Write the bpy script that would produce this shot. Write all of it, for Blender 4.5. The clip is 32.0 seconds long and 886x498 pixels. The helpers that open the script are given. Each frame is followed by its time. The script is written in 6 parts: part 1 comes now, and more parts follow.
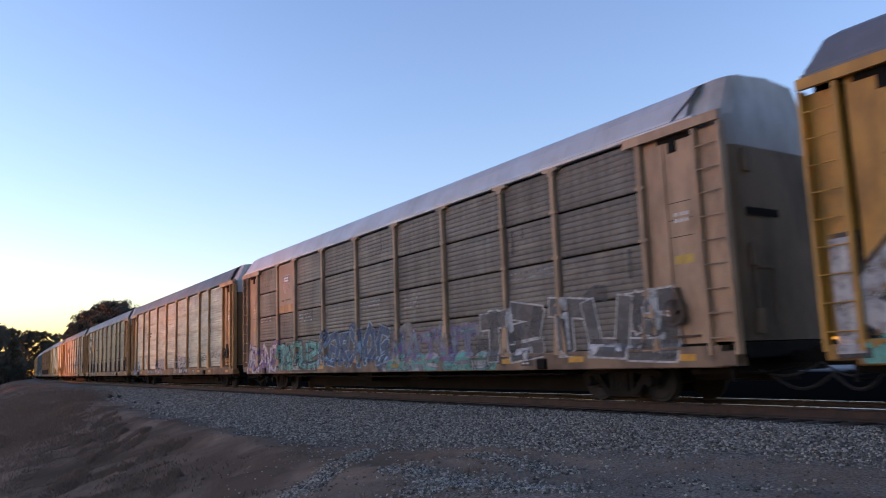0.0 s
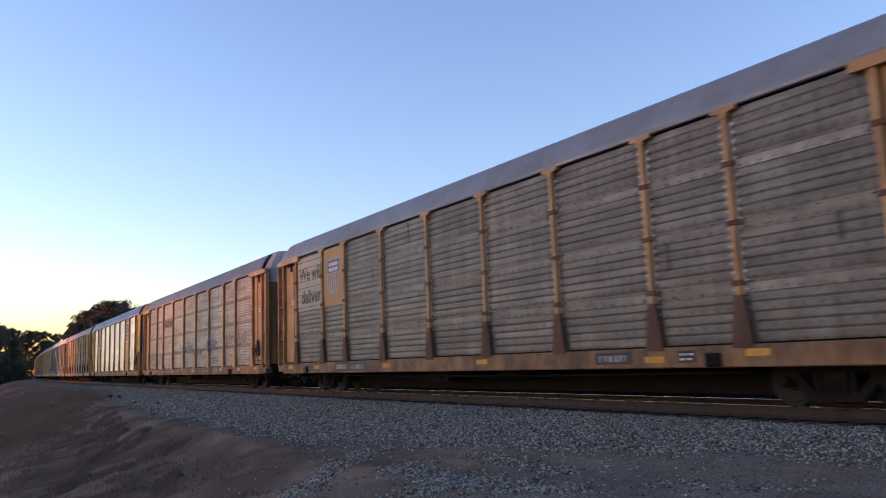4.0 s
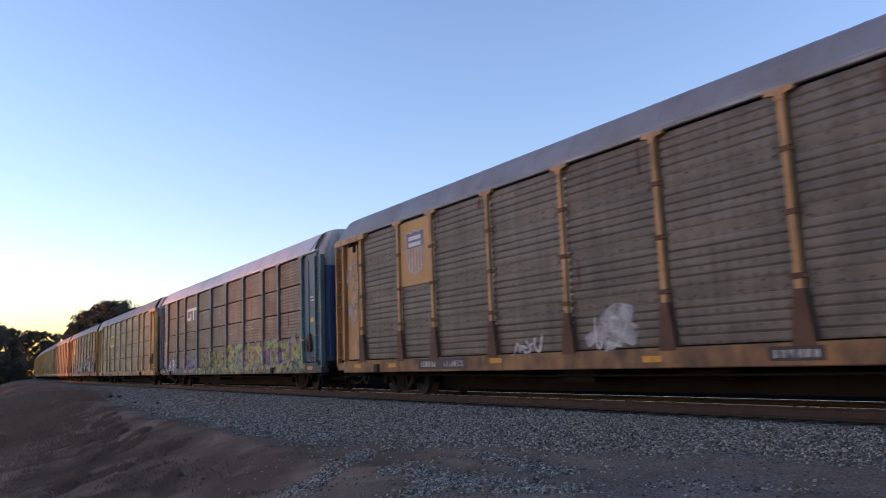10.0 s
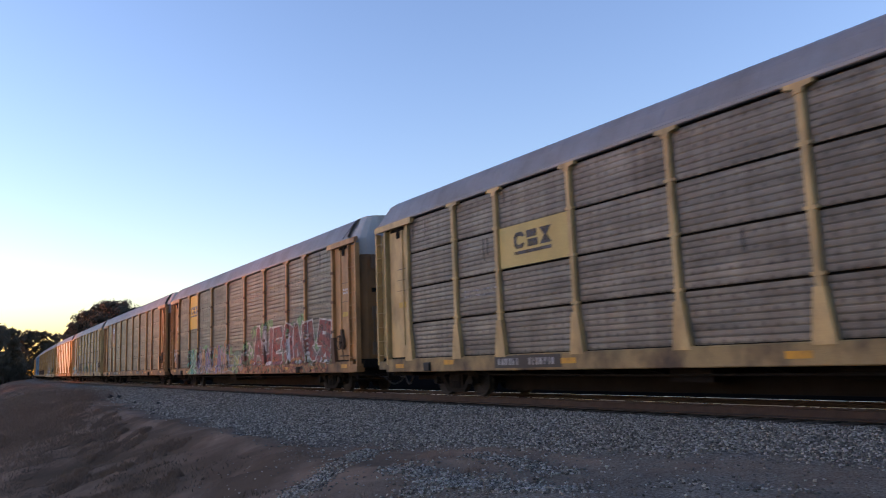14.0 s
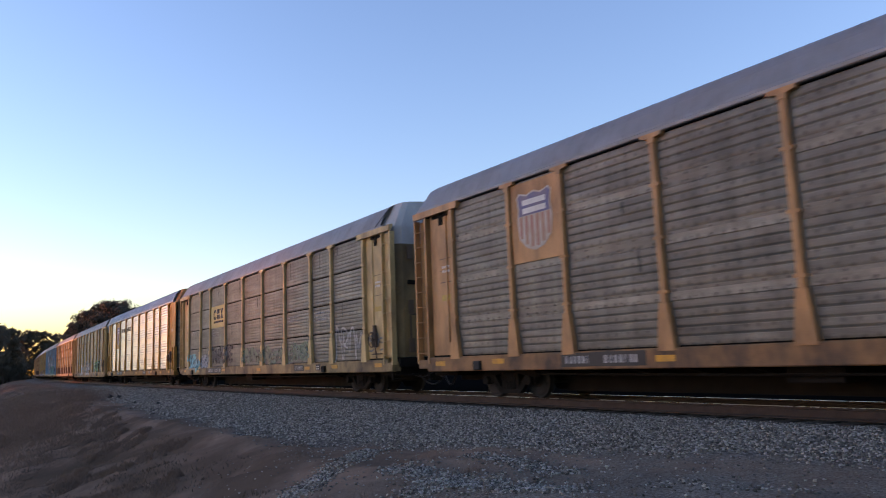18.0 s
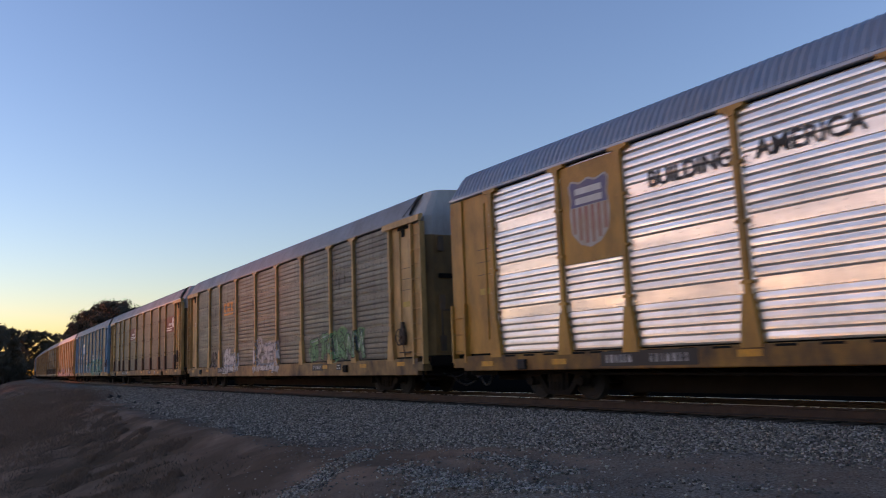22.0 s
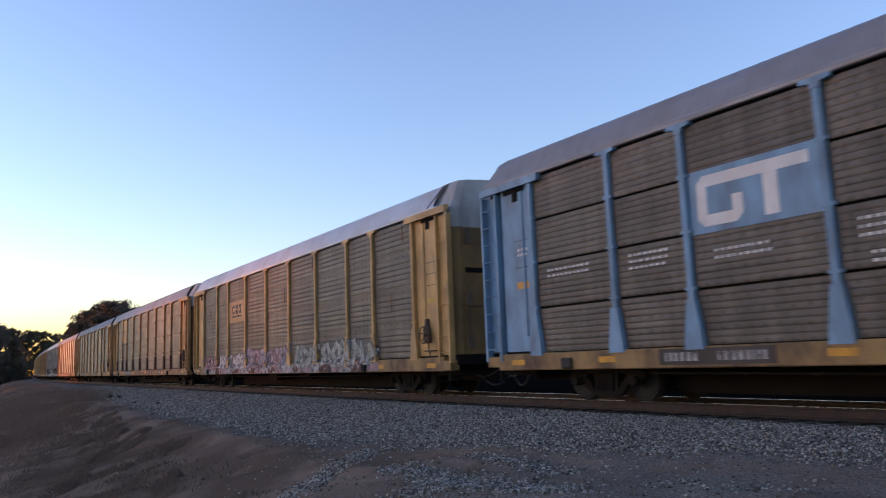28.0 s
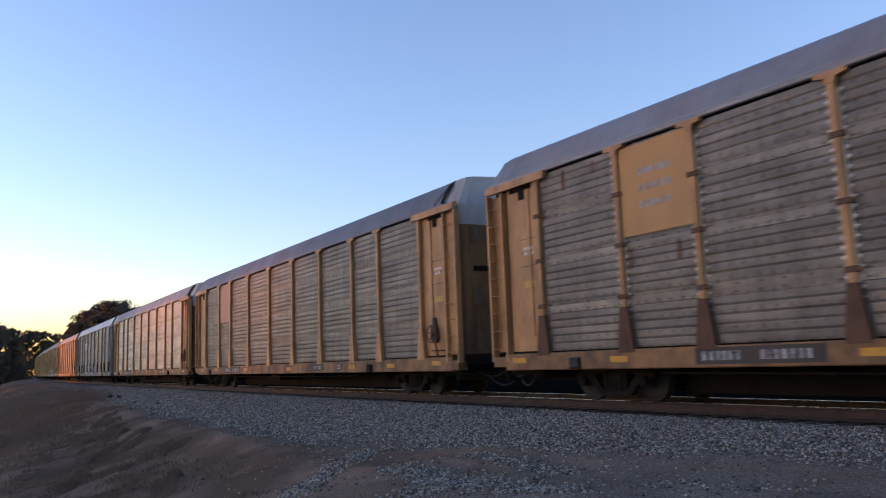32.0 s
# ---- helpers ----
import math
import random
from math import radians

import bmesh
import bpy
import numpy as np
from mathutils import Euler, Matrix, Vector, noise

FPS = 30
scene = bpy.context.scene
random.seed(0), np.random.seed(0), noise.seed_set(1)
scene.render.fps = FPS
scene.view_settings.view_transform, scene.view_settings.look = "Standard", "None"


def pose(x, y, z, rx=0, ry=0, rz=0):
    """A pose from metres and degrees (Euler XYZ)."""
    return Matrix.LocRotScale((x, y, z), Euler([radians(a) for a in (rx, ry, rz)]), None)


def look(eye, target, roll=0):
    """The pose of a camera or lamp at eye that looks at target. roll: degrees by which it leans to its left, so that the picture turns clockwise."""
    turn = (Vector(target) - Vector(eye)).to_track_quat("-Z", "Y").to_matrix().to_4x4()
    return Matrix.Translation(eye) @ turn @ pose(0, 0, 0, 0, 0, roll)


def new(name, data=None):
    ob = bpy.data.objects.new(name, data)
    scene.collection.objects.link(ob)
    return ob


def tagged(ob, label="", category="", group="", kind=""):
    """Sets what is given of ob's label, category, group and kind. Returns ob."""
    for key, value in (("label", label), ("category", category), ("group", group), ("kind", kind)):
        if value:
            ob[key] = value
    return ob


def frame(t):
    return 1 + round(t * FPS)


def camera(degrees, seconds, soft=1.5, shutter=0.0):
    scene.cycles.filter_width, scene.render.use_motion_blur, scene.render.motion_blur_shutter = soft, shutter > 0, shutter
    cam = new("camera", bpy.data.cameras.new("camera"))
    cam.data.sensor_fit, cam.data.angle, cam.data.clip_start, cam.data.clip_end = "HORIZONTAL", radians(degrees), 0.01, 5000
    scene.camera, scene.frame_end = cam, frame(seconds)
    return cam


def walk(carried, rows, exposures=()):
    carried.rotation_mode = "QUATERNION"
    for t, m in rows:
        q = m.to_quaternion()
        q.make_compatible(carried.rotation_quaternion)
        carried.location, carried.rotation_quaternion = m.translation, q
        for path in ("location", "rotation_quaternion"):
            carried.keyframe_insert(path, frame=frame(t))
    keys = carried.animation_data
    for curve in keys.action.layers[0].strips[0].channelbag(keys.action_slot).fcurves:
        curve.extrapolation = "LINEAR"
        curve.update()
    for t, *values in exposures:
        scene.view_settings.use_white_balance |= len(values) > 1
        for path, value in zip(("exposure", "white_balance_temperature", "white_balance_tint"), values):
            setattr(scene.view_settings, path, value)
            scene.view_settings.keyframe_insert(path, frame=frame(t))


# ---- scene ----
cam = camera(60.23, 32.0, soft=1.0, shutter=0.2)
EYE = (0.0, 0.0, 1.01)
VIEW = math.radians(32.926)     # angle between the way back along the track and the view axis
PITCH = math.radians(8.266)
aim = (EYE[0] - math.cos(VIEW) * math.cos(PITCH), EYE[1] + math.sin(VIEW) * math.cos(PITCH), EYE[2] + math.sin(PITCH))
walk(cam, [(0.0, look(EYE, aim, -2.12)), (32.0, look(EYE, aim, -2.12))],
     exposures=[(0.0, 0.0, 7820, 35), (6.6, 0.0, 7820, 35), (7.4, -0.3, 7820, 35), (8.1, -0.58, 7820, 35), (8.6, -0.5, 7820, 35), (9.0, -0.36, 7820, 35), (10.0, 0.0, 7820, 35), (20.2, 0.0, 7820, 35), (21.0, -0.3, 7820, 35), (22.0, -0.56, 7820, 35), (22.6, -0.18, 7820, 35), (23.1, 0.0, 7820, 35), (32.0, 0.0, 7820, 35)])

# ---- light: dusk sky, the low sun behind the trees on the near side ----
SUN_OFF = math.radians(52.0)    # sun's bearing from the track, towards the near side
SUN_EL = math.radians(1.6)
to_sun = Vector((-math.cos(SUN_OFF) * math.cos(SUN_EL), -math.sin(SUN_OFF) * math.cos(SUN_EL), math.sin(SUN_EL)))
world = bpy.data.worlds.new("dusk")
scene.world = world
world.use_nodes = True
wn, wl = world.node_tree.nodes, world.node_tree.links
wn.clear()
sky = wn.new("ShaderNodeTexSky")
sky.sky_type = "NISHITA"
sky.sun_disc = False
sky.sun_elevation = SUN_EL
sky.sun_rotation = math.atan2(to_sun.x, to_sun.y)
sky.altitude, sky.air_density, sky.dust_density, sky.ozone_density = 120.0, 1.0, 0.35, 3.0
bg = wn.new("ShaderNodeBackground")
bg.inputs["Strength"].default_value = 1.25
wo = wn.new("ShaderNodeOutputWorld")
wl.new(sky.outputs[0], bg.inputs["Color"])
wl.new(bg.outputs[0], wo.inputs["Surface"])
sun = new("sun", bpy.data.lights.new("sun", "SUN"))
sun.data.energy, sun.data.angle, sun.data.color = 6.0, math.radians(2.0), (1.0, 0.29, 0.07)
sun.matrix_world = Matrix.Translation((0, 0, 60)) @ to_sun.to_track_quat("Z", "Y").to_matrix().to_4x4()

# ---- track line: a long curve, nearest to the camera at x = 0 ----
R = 1 / 0.0003
YC = 11.505 + 1.55              # centre line of the track at x = 0


def on_track(s, off=0.0, z=0.0):
    a = s / R
    return Vector(((R - off) * math.sin(a), YC + R - (R - off) * math.cos(a), z))


# ---- materials ----
def socket(node, name, value):
    node.inputs[name].default_value = value


def rgba(c):
    return (c[0], c[1], c[2], 1.0)


def material(name, base, rough=0.6, metal=0.0, dirt=None, dirt_amount=0.5, scale=1.5, streak=0.0, bump=0.0, bump_scale=40.0, grain=0.15, vary=0.0, grain_scale=60.0, band=0.0):
    """Painted or bare surface: base colour, large dirt patches (drawn out downwards by streak), fine grain, relief."""
    m = bpy.data.materials.new(name)
    m.use_nodes = True
    n, l = m.node_tree.nodes, m.node_tree.links
    b = n["Principled BSDF"]
    socket(b, "Roughness", rough)
    socket(b, "Metallic", metal)
    tc = n.new("ShaderNodeTexCoord")
    mp = n.new("ShaderNodeMapping")
    info = n.new("ShaderNodeObjectInfo")
    add = n.new("ShaderNodeVectorMath")
    l.new(tc.outputs["Object"], add.inputs[0])
    sc = n.new("ShaderNodeVectorMath")
    sc.operation = "SCALE"
    comb = n.new("ShaderNodeCombineXYZ")
    l.new(info.outputs["Random"], comb.inputs[0])
    l.new(info.outputs["Random"], comb.inputs[2])
    l.new(comb.outputs[0], sc.inputs[0])
    socket(sc, "Scale", 37.0)
    l.new(sc.outputs[0], add.inputs[1])
    l.new(add.outputs[0], mp.inputs["Vector"])
    mp.inputs["Scale"].default_value = (1.0, 1.0, 1.0 - 0.85 * streak) if streak >= 0 else (1.0 + streak, 1.0, 1.6)
    big = n.new("ShaderNodeTexNoise")
    socket(big, "Scale", scale)
    socket(big, "Detail", 7.0)
    socket(big, "Roughness", 0.62)
    l.new(mp.outputs[0], big.inputs["Vector"])
    ramp = n.new("ShaderNodeMapRange")
    socket(ramp, "From Min", 0.38)
    socket(ramp, "From Max", 0.68)
    socket(ramp, "To Max", dirt_amount)
    l.new(big.outputs["Fac"], ramp.inputs["Value"])
    mix = n.new("ShaderNodeMix")
    mix.data_type = "RGBA"
    mix.inputs[6].default_value = rgba(base)
    mix.inputs[7].default_value = rgba(dirt or [c * 0.45 for c in base])
    l.new(ramp.outputs[0], mix.inputs[0])
    fine = n.new("ShaderNodeTexNoise")
    socket(fine, "Scale", grain_scale)
    socket(fine, "Detail", 4.0)
    l.new(tc.outputs["Object"], fine.inputs["Vector"])
    fr = n.new("ShaderNodeMapRange")
    socket(fr, "From Min", 0.25)
    socket(fr, "From Max", 0.75)
    socket(fr, "To Min", 1.0 - grain)
    socket(fr, "To Max", 1.0 + grain)
    l.new(fine.outputs["Fac"], fr.inputs["Value"])
    rv = n.new("ShaderNodeMapRange")
    socket(rv, "To Min", 1.0 - vary)
    socket(rv, "To Max", 1.0 + vary)
    l.new(info.outputs["Random"], rv.inputs["Value"])
    mul = n.new("ShaderNodeMath")
    mul.operation = "MULTIPLY"
    l.new(fr.outputs[0], mul.inputs[0])
    l.new(rv.outputs[0], mul.inputs[1])
    if band:
        # lengthwise bands of dust and two sizes of spots round the rivets of a sheet
        bm_ = n.new("ShaderNodeMapping")
        bm_.inputs["Scale"].default_value = (0.5, 0.5, 5.0)
        l.new(add.outputs[0], bm_.inputs["Vector"])
        bands = n.new("ShaderNodeTexNoise")
        socket(bands, "Scale", 1.0)
        socket(bands, "Detail", 5.0)
        socket(bands, "Roughness", 0.65)
        l.new(bm_.outputs[0], bands.inputs["Vector"])
        br = n.new("ShaderNodeMapRange")
        for nm, val in (("From Min", 0.3), ("From Max", 0.7), ("To Min", 1.0 - band), ("To Max", 1.0 + band)):
            socket(br, nm, val)
        l.new(bands.outputs["Fac"], br.inputs["Value"])
        vo = n.new("ShaderNodeTexVoronoi")
        socket(vo, "Scale", 3.6)
        socket(vo, "Randomness", 0.18)
        vo.voronoi_dimensions = "2D"
        sx, cx_ = n.new("ShaderNodeSeparateXYZ"), n.new("ShaderNodeCombineXYZ")
        l.new(tc.outputs["Object"], sx.inputs[0])
        l.new(sx.outputs[0], cx_.inputs[0])
        l.new(sx.outputs[2], cx_.inputs[1])
        l.new(cx_.outputs[0], vo.inputs["Vector"])
        vr = n.new("ShaderNodeMapRange")
        for nm, val in (("From Min", 0.06), ("From Max", 0.2), ("To Min", 1.0 - band * 1.5), ("To Max", 1.0)):
            socket(vr, nm, val)
        l.new(vo.outputs["Distance"], vr.inputs["Value"])
        vm = n.new("ShaderNodeMapping")
        vm.inputs["Scale"].default_value = (2.6, 2.6, 0.22)
        l.new(add.outputs[0], vm.inputs["Vector"])
        wash = n.new("ShaderNodeTexNoise")
        socket(wash, "Scale", 1.0)
        socket(wash, "Detail", 5.0)
        socket(wash, "Roughness", 0.6)
        l.new(vm.outputs[0], wash.inputs["Vector"])
        wr = n.new("ShaderNodeMapRange")
        for nm, val in (("From Min", 0.32), ("From Max", 0.68), ("To Min", 1.0 - band * 0.8), ("To Max", 1.0 + band * 0.8)):
            socket(wr, nm, val)
        l.new(wash.outputs["Fac"], wr.inputs["Value"])
        m0 = n.new("ShaderNodeMath")
        m0.operation = "MULTIPLY"
        l.new(wr.outputs[0], m0.inputs[0])
        l.new(vr.outputs[0], m0.inputs[1])
        m1, m2 = n.new("ShaderNodeMath"), n.new("ShaderNodeMath")
        m1.operation = m2.operation = "MULTIPLY"
        l.new(br.outputs[0], m1.inputs[0])
        l.new(m0.outputs[0], m1.inputs[1])
        l.new(mul.outputs[0], m2.inputs[0])
        l.new(m1.outputs[0], m2.inputs[1])
        mul = m2
    tint = n.new("ShaderNodeVectorMath")
    tint.operation = "SCALE"
    l.new(mix.outputs[2], tint.inputs[0])
    l.new(mul.outputs[0], tint.inputs["Scale"])
    l.new(tint.outputs[0], b.inputs["Base Color"])
    rr = n.new("ShaderNodeMapRange")
    socket(rr, "To Min", max(0.05, rough - 0.12))
    socket(rr, "To Max", min(1.0, rough + 0.22))
    l.new(big.outputs["Fac"], rr.inputs["Value"])
    l.new(rr.outputs[0], b.inputs["Roughness"])
    if metal and dirt_amount > 0:
        mm = n.new("ShaderNodeMapRange")
        socket(mm, "To Max", metal * 0.35)
        socket(mm, "To Min", metal)
        l.new(ramp.outputs[0], mm.inputs["Value"])
        l.new(mm.outputs[0], b.inputs["Metallic"])
    if bump:
        bn = n.new("ShaderNodeTexNoise")
        socket(bn, "Scale", bump_scale)
        socket(bn, "Detail", 5.0)
        l.new(tc.outputs["Object"], bn.inputs["Vector"])
        bp = n.new("ShaderNodeBump")
        socket(bp, "Strength", bump)
        socket(bp, "Distance", 0.02)
        l.new(bn.outputs["Fac"], bp.inputs["Height"])
        l.new(bp.outputs[0], b.inputs["Normal"])
    return m


YELLOW = (0.53, 0.30, 0.105)
CREAM = (0.53, 0.35, 0.15)
ORANGE = (0.48, 0.228, 0.085)
GOLD = (0.51, 0.24, 0.037)
TAN = (0.40, 0.245, 0.15)
TEAL = (0.085, 0.165, 0.185)
DEEP_TEAL = (0.027, 0.135, 0.185)
BLUE = (0.12, 0.30, 0.45)
NAVY = (0.03, 0.08, 0.22)
RUST = (0.12, 0.055, 0.03)

paint, grimy_or_shaded = {}, {}
for nm, col in (("yellow", YELLOW), ("cream", CREAM), ("orange", ORANGE), ("gold", GOLD), ("tan", TAN), ("teal", TEAL), ("deep_teal", DEEP_TEAL), ("blue", BLUE), ("navy", NAVY), ("stone", (0.27, 0.275, 0.285))):
    paint[nm] = material(nm + "_paint", col, 0.5, 0.0, [c * 0.34 + d for c, d in zip(col, (0.035, 0.018, 0.012))], 0.85, 2.0, 0.7, 0.08, 60.0, 0.16)
    grimy_or_shaded[nm] = material("grimy_" + nm + "_paint", [c * 0.58 for c in col], 0.65, 0.0, (0.055, 0.034, 0.025), 0.95, 1.6, 0.35, 0.12, 60.0, 0.2)
# car ends face away from the sunset: their shade is in this paint, besides stains
door_paint = {nm: material("shaded_stained_" + nm + "_paint", [c * 0.52 for c in col], 0.7, 0.0, (0.045, 0.034, 0.026), 0.8, 0.8, 0.6, 0.1, 60.0, 0.2) for nm, col in (("yellow", YELLOW), ("cream", CREAM), ("orange", ORANGE), ("gold", GOLD), ("tan", TAN), ("deep_teal", NAVY), ("teal", NAVY), ("blue", NAVY), ("stone", (0.2, 0.2, 0.2)))}
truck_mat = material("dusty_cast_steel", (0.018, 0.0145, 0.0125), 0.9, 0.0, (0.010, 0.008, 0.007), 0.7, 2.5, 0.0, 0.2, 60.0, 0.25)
side = {
    "dark": material("dark_weathered_steel", (0.108, 0.104, 0.094), 0.48, 0.28, (0.066, 0.060, 0.053), 0.85, 1.0, 0.5, 0.1, 50.0, 0.25, 0.14, band=0.3),
    "brown": material("brown_weathered_steel", (0.093, 0.085, 0.072), 0.48, 0.26, (0.066, 0.057, 0.046), 0.85, 1.0, 0.5, 0.1, 50.0, 0.25, 0.14, band=0.3),
    "grey": material("grey_weathered_steel", (0.129, 0.127, 0.112), 0.44, 0.34, (0.072, 0.067, 0.057), 0.9, 1.3, -0.6, 0.1, 50.0, 0.25, 0.1, band=0.32),
    "silver": material("dull_galvanised_steel", (0.45, 0.44, 0.40), 0.42, 0.7, (0.22, 0.205, 0.18), 0.85, 1.2, -0.6, 0.08, 50.0, 0.14, 0.1, band=0.12),
    "pale": material("pale_dusty_steel", (0.19, 0.185, 0.16), 0.5, 0.3, (0.15, 0.13, 0.105), 0.9, 1.6, -0.6, 0.08, 50.0, 0.25, 0.15, band=0.3),
    "dull": material("dull_grey_steel", (0.34, 0.33, 0.295), 0.45, 0.5, (0.2, 0.18, 0.15), 0.85, 1.2, -0.6, 0.08, 50.0, 0.2, 0.1, band=0.24),
    "bright": material("bright_aluminium", (0.78, 0.77, 0.75), 0.31, 0.95, (0.47, 0.45, 0.43), 0.45, 1.2, -0.6, 0.05, 50.0, 0.08, 0.05, band=0.07),
}
roof_mat = {
    "grey": material("grey_roof", (0.26, 0.26, 0.27), 0.55, 0.4, (0.16, 0.15, 0.15), 0.7, 0.7, 0.0, 0.08, 30.0, 0.12),
    "pale": material("pale_roof", (0.52, 0.52, 0.53), 0.5, 0.4, (0.36, 0.35, 0.35), 0.7, 0.7, 0.0, 0.08, 30.0, 0.1),
    "blue": material("blue_grey_roof", (0.30, 0.34, 0.40), 0.45, 0.6, (0.22, 0.24, 0.28), 0.6, 0.7, 0.0, 0.05, 30.0, 0.1),
    "slate": material("slate_roof", (0.15, 0.16, 0.18), 0.55, 0.3, (0.10, 0.10, 0.11), 0.7, 0.7, 0.0, 0.08, 30.0, 0.12),
}
white_cap = material("dirty_white_paint", (0.40, 0.40, 0.395), 0.55, 0.0, (0.22, 0.205, 0.19), 0.85, 1.2, 0.7)
# flat black standing for the shade inside openings and slots; also on the door seal
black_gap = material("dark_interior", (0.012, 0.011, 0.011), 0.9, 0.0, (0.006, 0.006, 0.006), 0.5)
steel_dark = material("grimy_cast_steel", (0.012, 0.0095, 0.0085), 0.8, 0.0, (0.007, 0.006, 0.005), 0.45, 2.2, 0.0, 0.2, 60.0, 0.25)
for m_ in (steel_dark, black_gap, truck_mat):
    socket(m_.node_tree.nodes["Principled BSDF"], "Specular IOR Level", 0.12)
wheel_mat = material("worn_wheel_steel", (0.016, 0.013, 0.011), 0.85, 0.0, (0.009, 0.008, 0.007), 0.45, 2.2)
rivet_mat = material("rusty_rivets", (0.048, 0.036, 0.030), 0.85, 0.0, (0.035, 0.024, 0.02), 0.6, 3.0)
brake_mat = material("rusty_brake_housing", (0.10, 0.062, 0.042), 0.75, 0.0, (0.03, 0.02, 0.016), 0.9, 5.0, 0.3, 0.1)
dull_label = material("faded_yellow_label", (0.50, 0.32, 0.055), 0.6, 0.0, (0.33, 0.2, 0.06), 0.7, 4.0)
rust_mat = material("rusty_brown_paint", RUST, 0.8, 0.0, (0.06, 0.03, 0.02), 0.7, 2.0, 0.5, 0.15)
rubber = material("black_rubber", (0.012, 0.012, 0.012), 0.7)
black_paint = material("black_paint", (0.015, 0.015, 0.017), 0.5)
white_paint = material("white_paint", (0.66, 0.65, 0.63), 0.6, 0.0, (0.4, 0.39, 0.38), 0.5, 2.0)
reflector_mat = material("amber_reflective_tape", (0.62, 0.27, 0.012), 0.4, 0.0, (0.32, 0.15, 0.03), 0.8, 5.0)
red_paint = material("faded_red_paint", (0.42, 0.06, 0.055), 0.55, 0.0, (0.3, 0.1, 0.09), 0.6, 2.0)
blue_paint = material("faded_blue_paint", (0.055, 0.075, 0.30), 0.55, 0.0, (0.1, 0.12, 0.27), 0.5, 2.0)
maroon = material("maroon_paint", (0.14, 0.035, 0.035), 0.6, 0.0, (0.09, 0.035, 0.03), 0.6, 2.0)
rail_side = material("rusty_rail", (0.05, 0.03, 0.022), 0.9, 0.0, (0.028, 0.018, 0.014), 0.7, 4.0, 0.0, 0.2)
rail_top = material("polished_rail_head", (0.55, 0.54, 0.53), 0.22, 1.0, (0.4, 0.39, 0.38), 0.3, 2.0)


# ---- mesh helpers ----
class Shape:
    """Gathers vertices and faces of one mesh."""

    def __init__(self):
        self.v, self.f = [], []

    def poly(self, pts):
        k = len(self.v)
        self.v += [tuple(p) for p in pts]
        self.f.append(tuple(range(k, k + len(pts))))
        return self

    def box(self, x0, x1, y0, y1, z0, z1, c=0.0):
        """A box; c chamfers its four long edges along x."""
        if c:
            prof = [(y0 + c, z0), (y1 - c, z0), (y1, z0 + c), (y1, z1 - c), (y1 - c, z1), (y0 + c, z1), (y0, z1 - c), (y0, z0 + c)]
        else:
            prof = [(y0, z0), (y1, z0), (y1, z1), (y0, z1)]
        return self.prism("x", prof, x0, x1)

    def prism(self, axis, prof, a, b):
        """A polygon prof drawn out along axis from a to b. prof is in the other two axes, in order x, y, z."""
        k, n = len(self.v), len(prof)
        for t in (a, b):
            for p, q in prof:
                self.v.append((t, p, q) if axis == "x" else (p, t, q) if axis == "y" else (p, q, t))
        for i in range(n):
            j = (i + 1) % n
            self.f.append((k + i, k + j, k + n + j, k + n + i))
        self.f.append(tuple(range(k + n - 1, k - 1, -1)))
        self.f.append(tuple(range(k + n, k + 2 * n)))
        return self

    def ring(self, axis, c, r, a, b, n=20, r2=None):
        """A cylinder (or cone to r2) along axis round the centre c in the other two axes."""
        r2 = r if r2 is None else r2
        k = len(self.v)
        for t, rad in ((a, r), (b, r2)):
            for i in range(n):
                p, q = c[0] + rad * math.cos(2 * math.pi * i / n), c[1] + rad * math.sin(2 * math.pi * i / n)
                self.v.append((t, p, q) if axis == "x" else (p, t, q) if axis == "y" else (p, q, t))
        for i in range(n):
            j = (i + 1) % n
            self.f.append((k + i, k + j, k + n + j, k + n + i))
        self.f.append(tuple(range(k + n - 1, k - 1, -1)))
        self.f.append(tuple(range(k + n, k + 2 * n)))
        return self

    def tube(self, pts, r, n=8):
        """A round rod through the points."""
        pts = [Vector(p) for p in pts]
        k = len(self.v)
        for i, p in enumerate(pts):
            d = (pts[min(i + 1, len(pts) - 1)] - pts[max(i - 1, 0)]).normalized()
            u = d.orthogonal().normalized()
            w = d.cross(u)
            for j in range(n):
                a = 2 * math.pi * j / n
                self.v.append(tuple(p + r * (math.cos(a) * u + math.sin(a) * w)))
        for i in range(len(pts) - 1):
            for j in range(n):
                q = (j + 1) % n
                self.f.append((k + i * n + j, k + i * n + q, k + (i + 1) * n + q, k + (i + 1) * n + j))
        self.f.append(tuple(range(k + n - 1, k - 1, -1)))
        self.f.append(tuple(k + (len(pts) - 1) * n + j for j in range(n)))
        return self

    def sheet(self, prof, x0, x1, thick=0.0):
        """A profile of (y, z) points drawn along x as an open sheet, with end faces left open."""
        k = len(self.v)
        for y, z in prof:
            self.v += [(x0, y, z), (x1, y, z)]
        for i in range(len(prof) - 1):
            a = k + 2 * i
            self.f.append((a, a + 1, a + 3, a + 2))
        return self

    def mesh(self, name, smooth=False):
        me = bpy.data.meshes.new(name)
        me.from_pydata(self.v, [], self.f)
        bm = bmesh.new()
        bm.from_mesh(me)
        bmesh.ops.recalc_face_normals(bm, faces=bm.faces)
        bm.to_mesh(me)
        bm.free()
        if smooth:
            me.polygons.foreach_set("use_smooth", [True] * len(me.polygons))
        me.materials.append(None)
        return me


meshes = {}


def shared(key, make):
    """The mesh under this key, made once."""
    if key not in meshes:
        meshes[key] = make()
    return meshes[key]


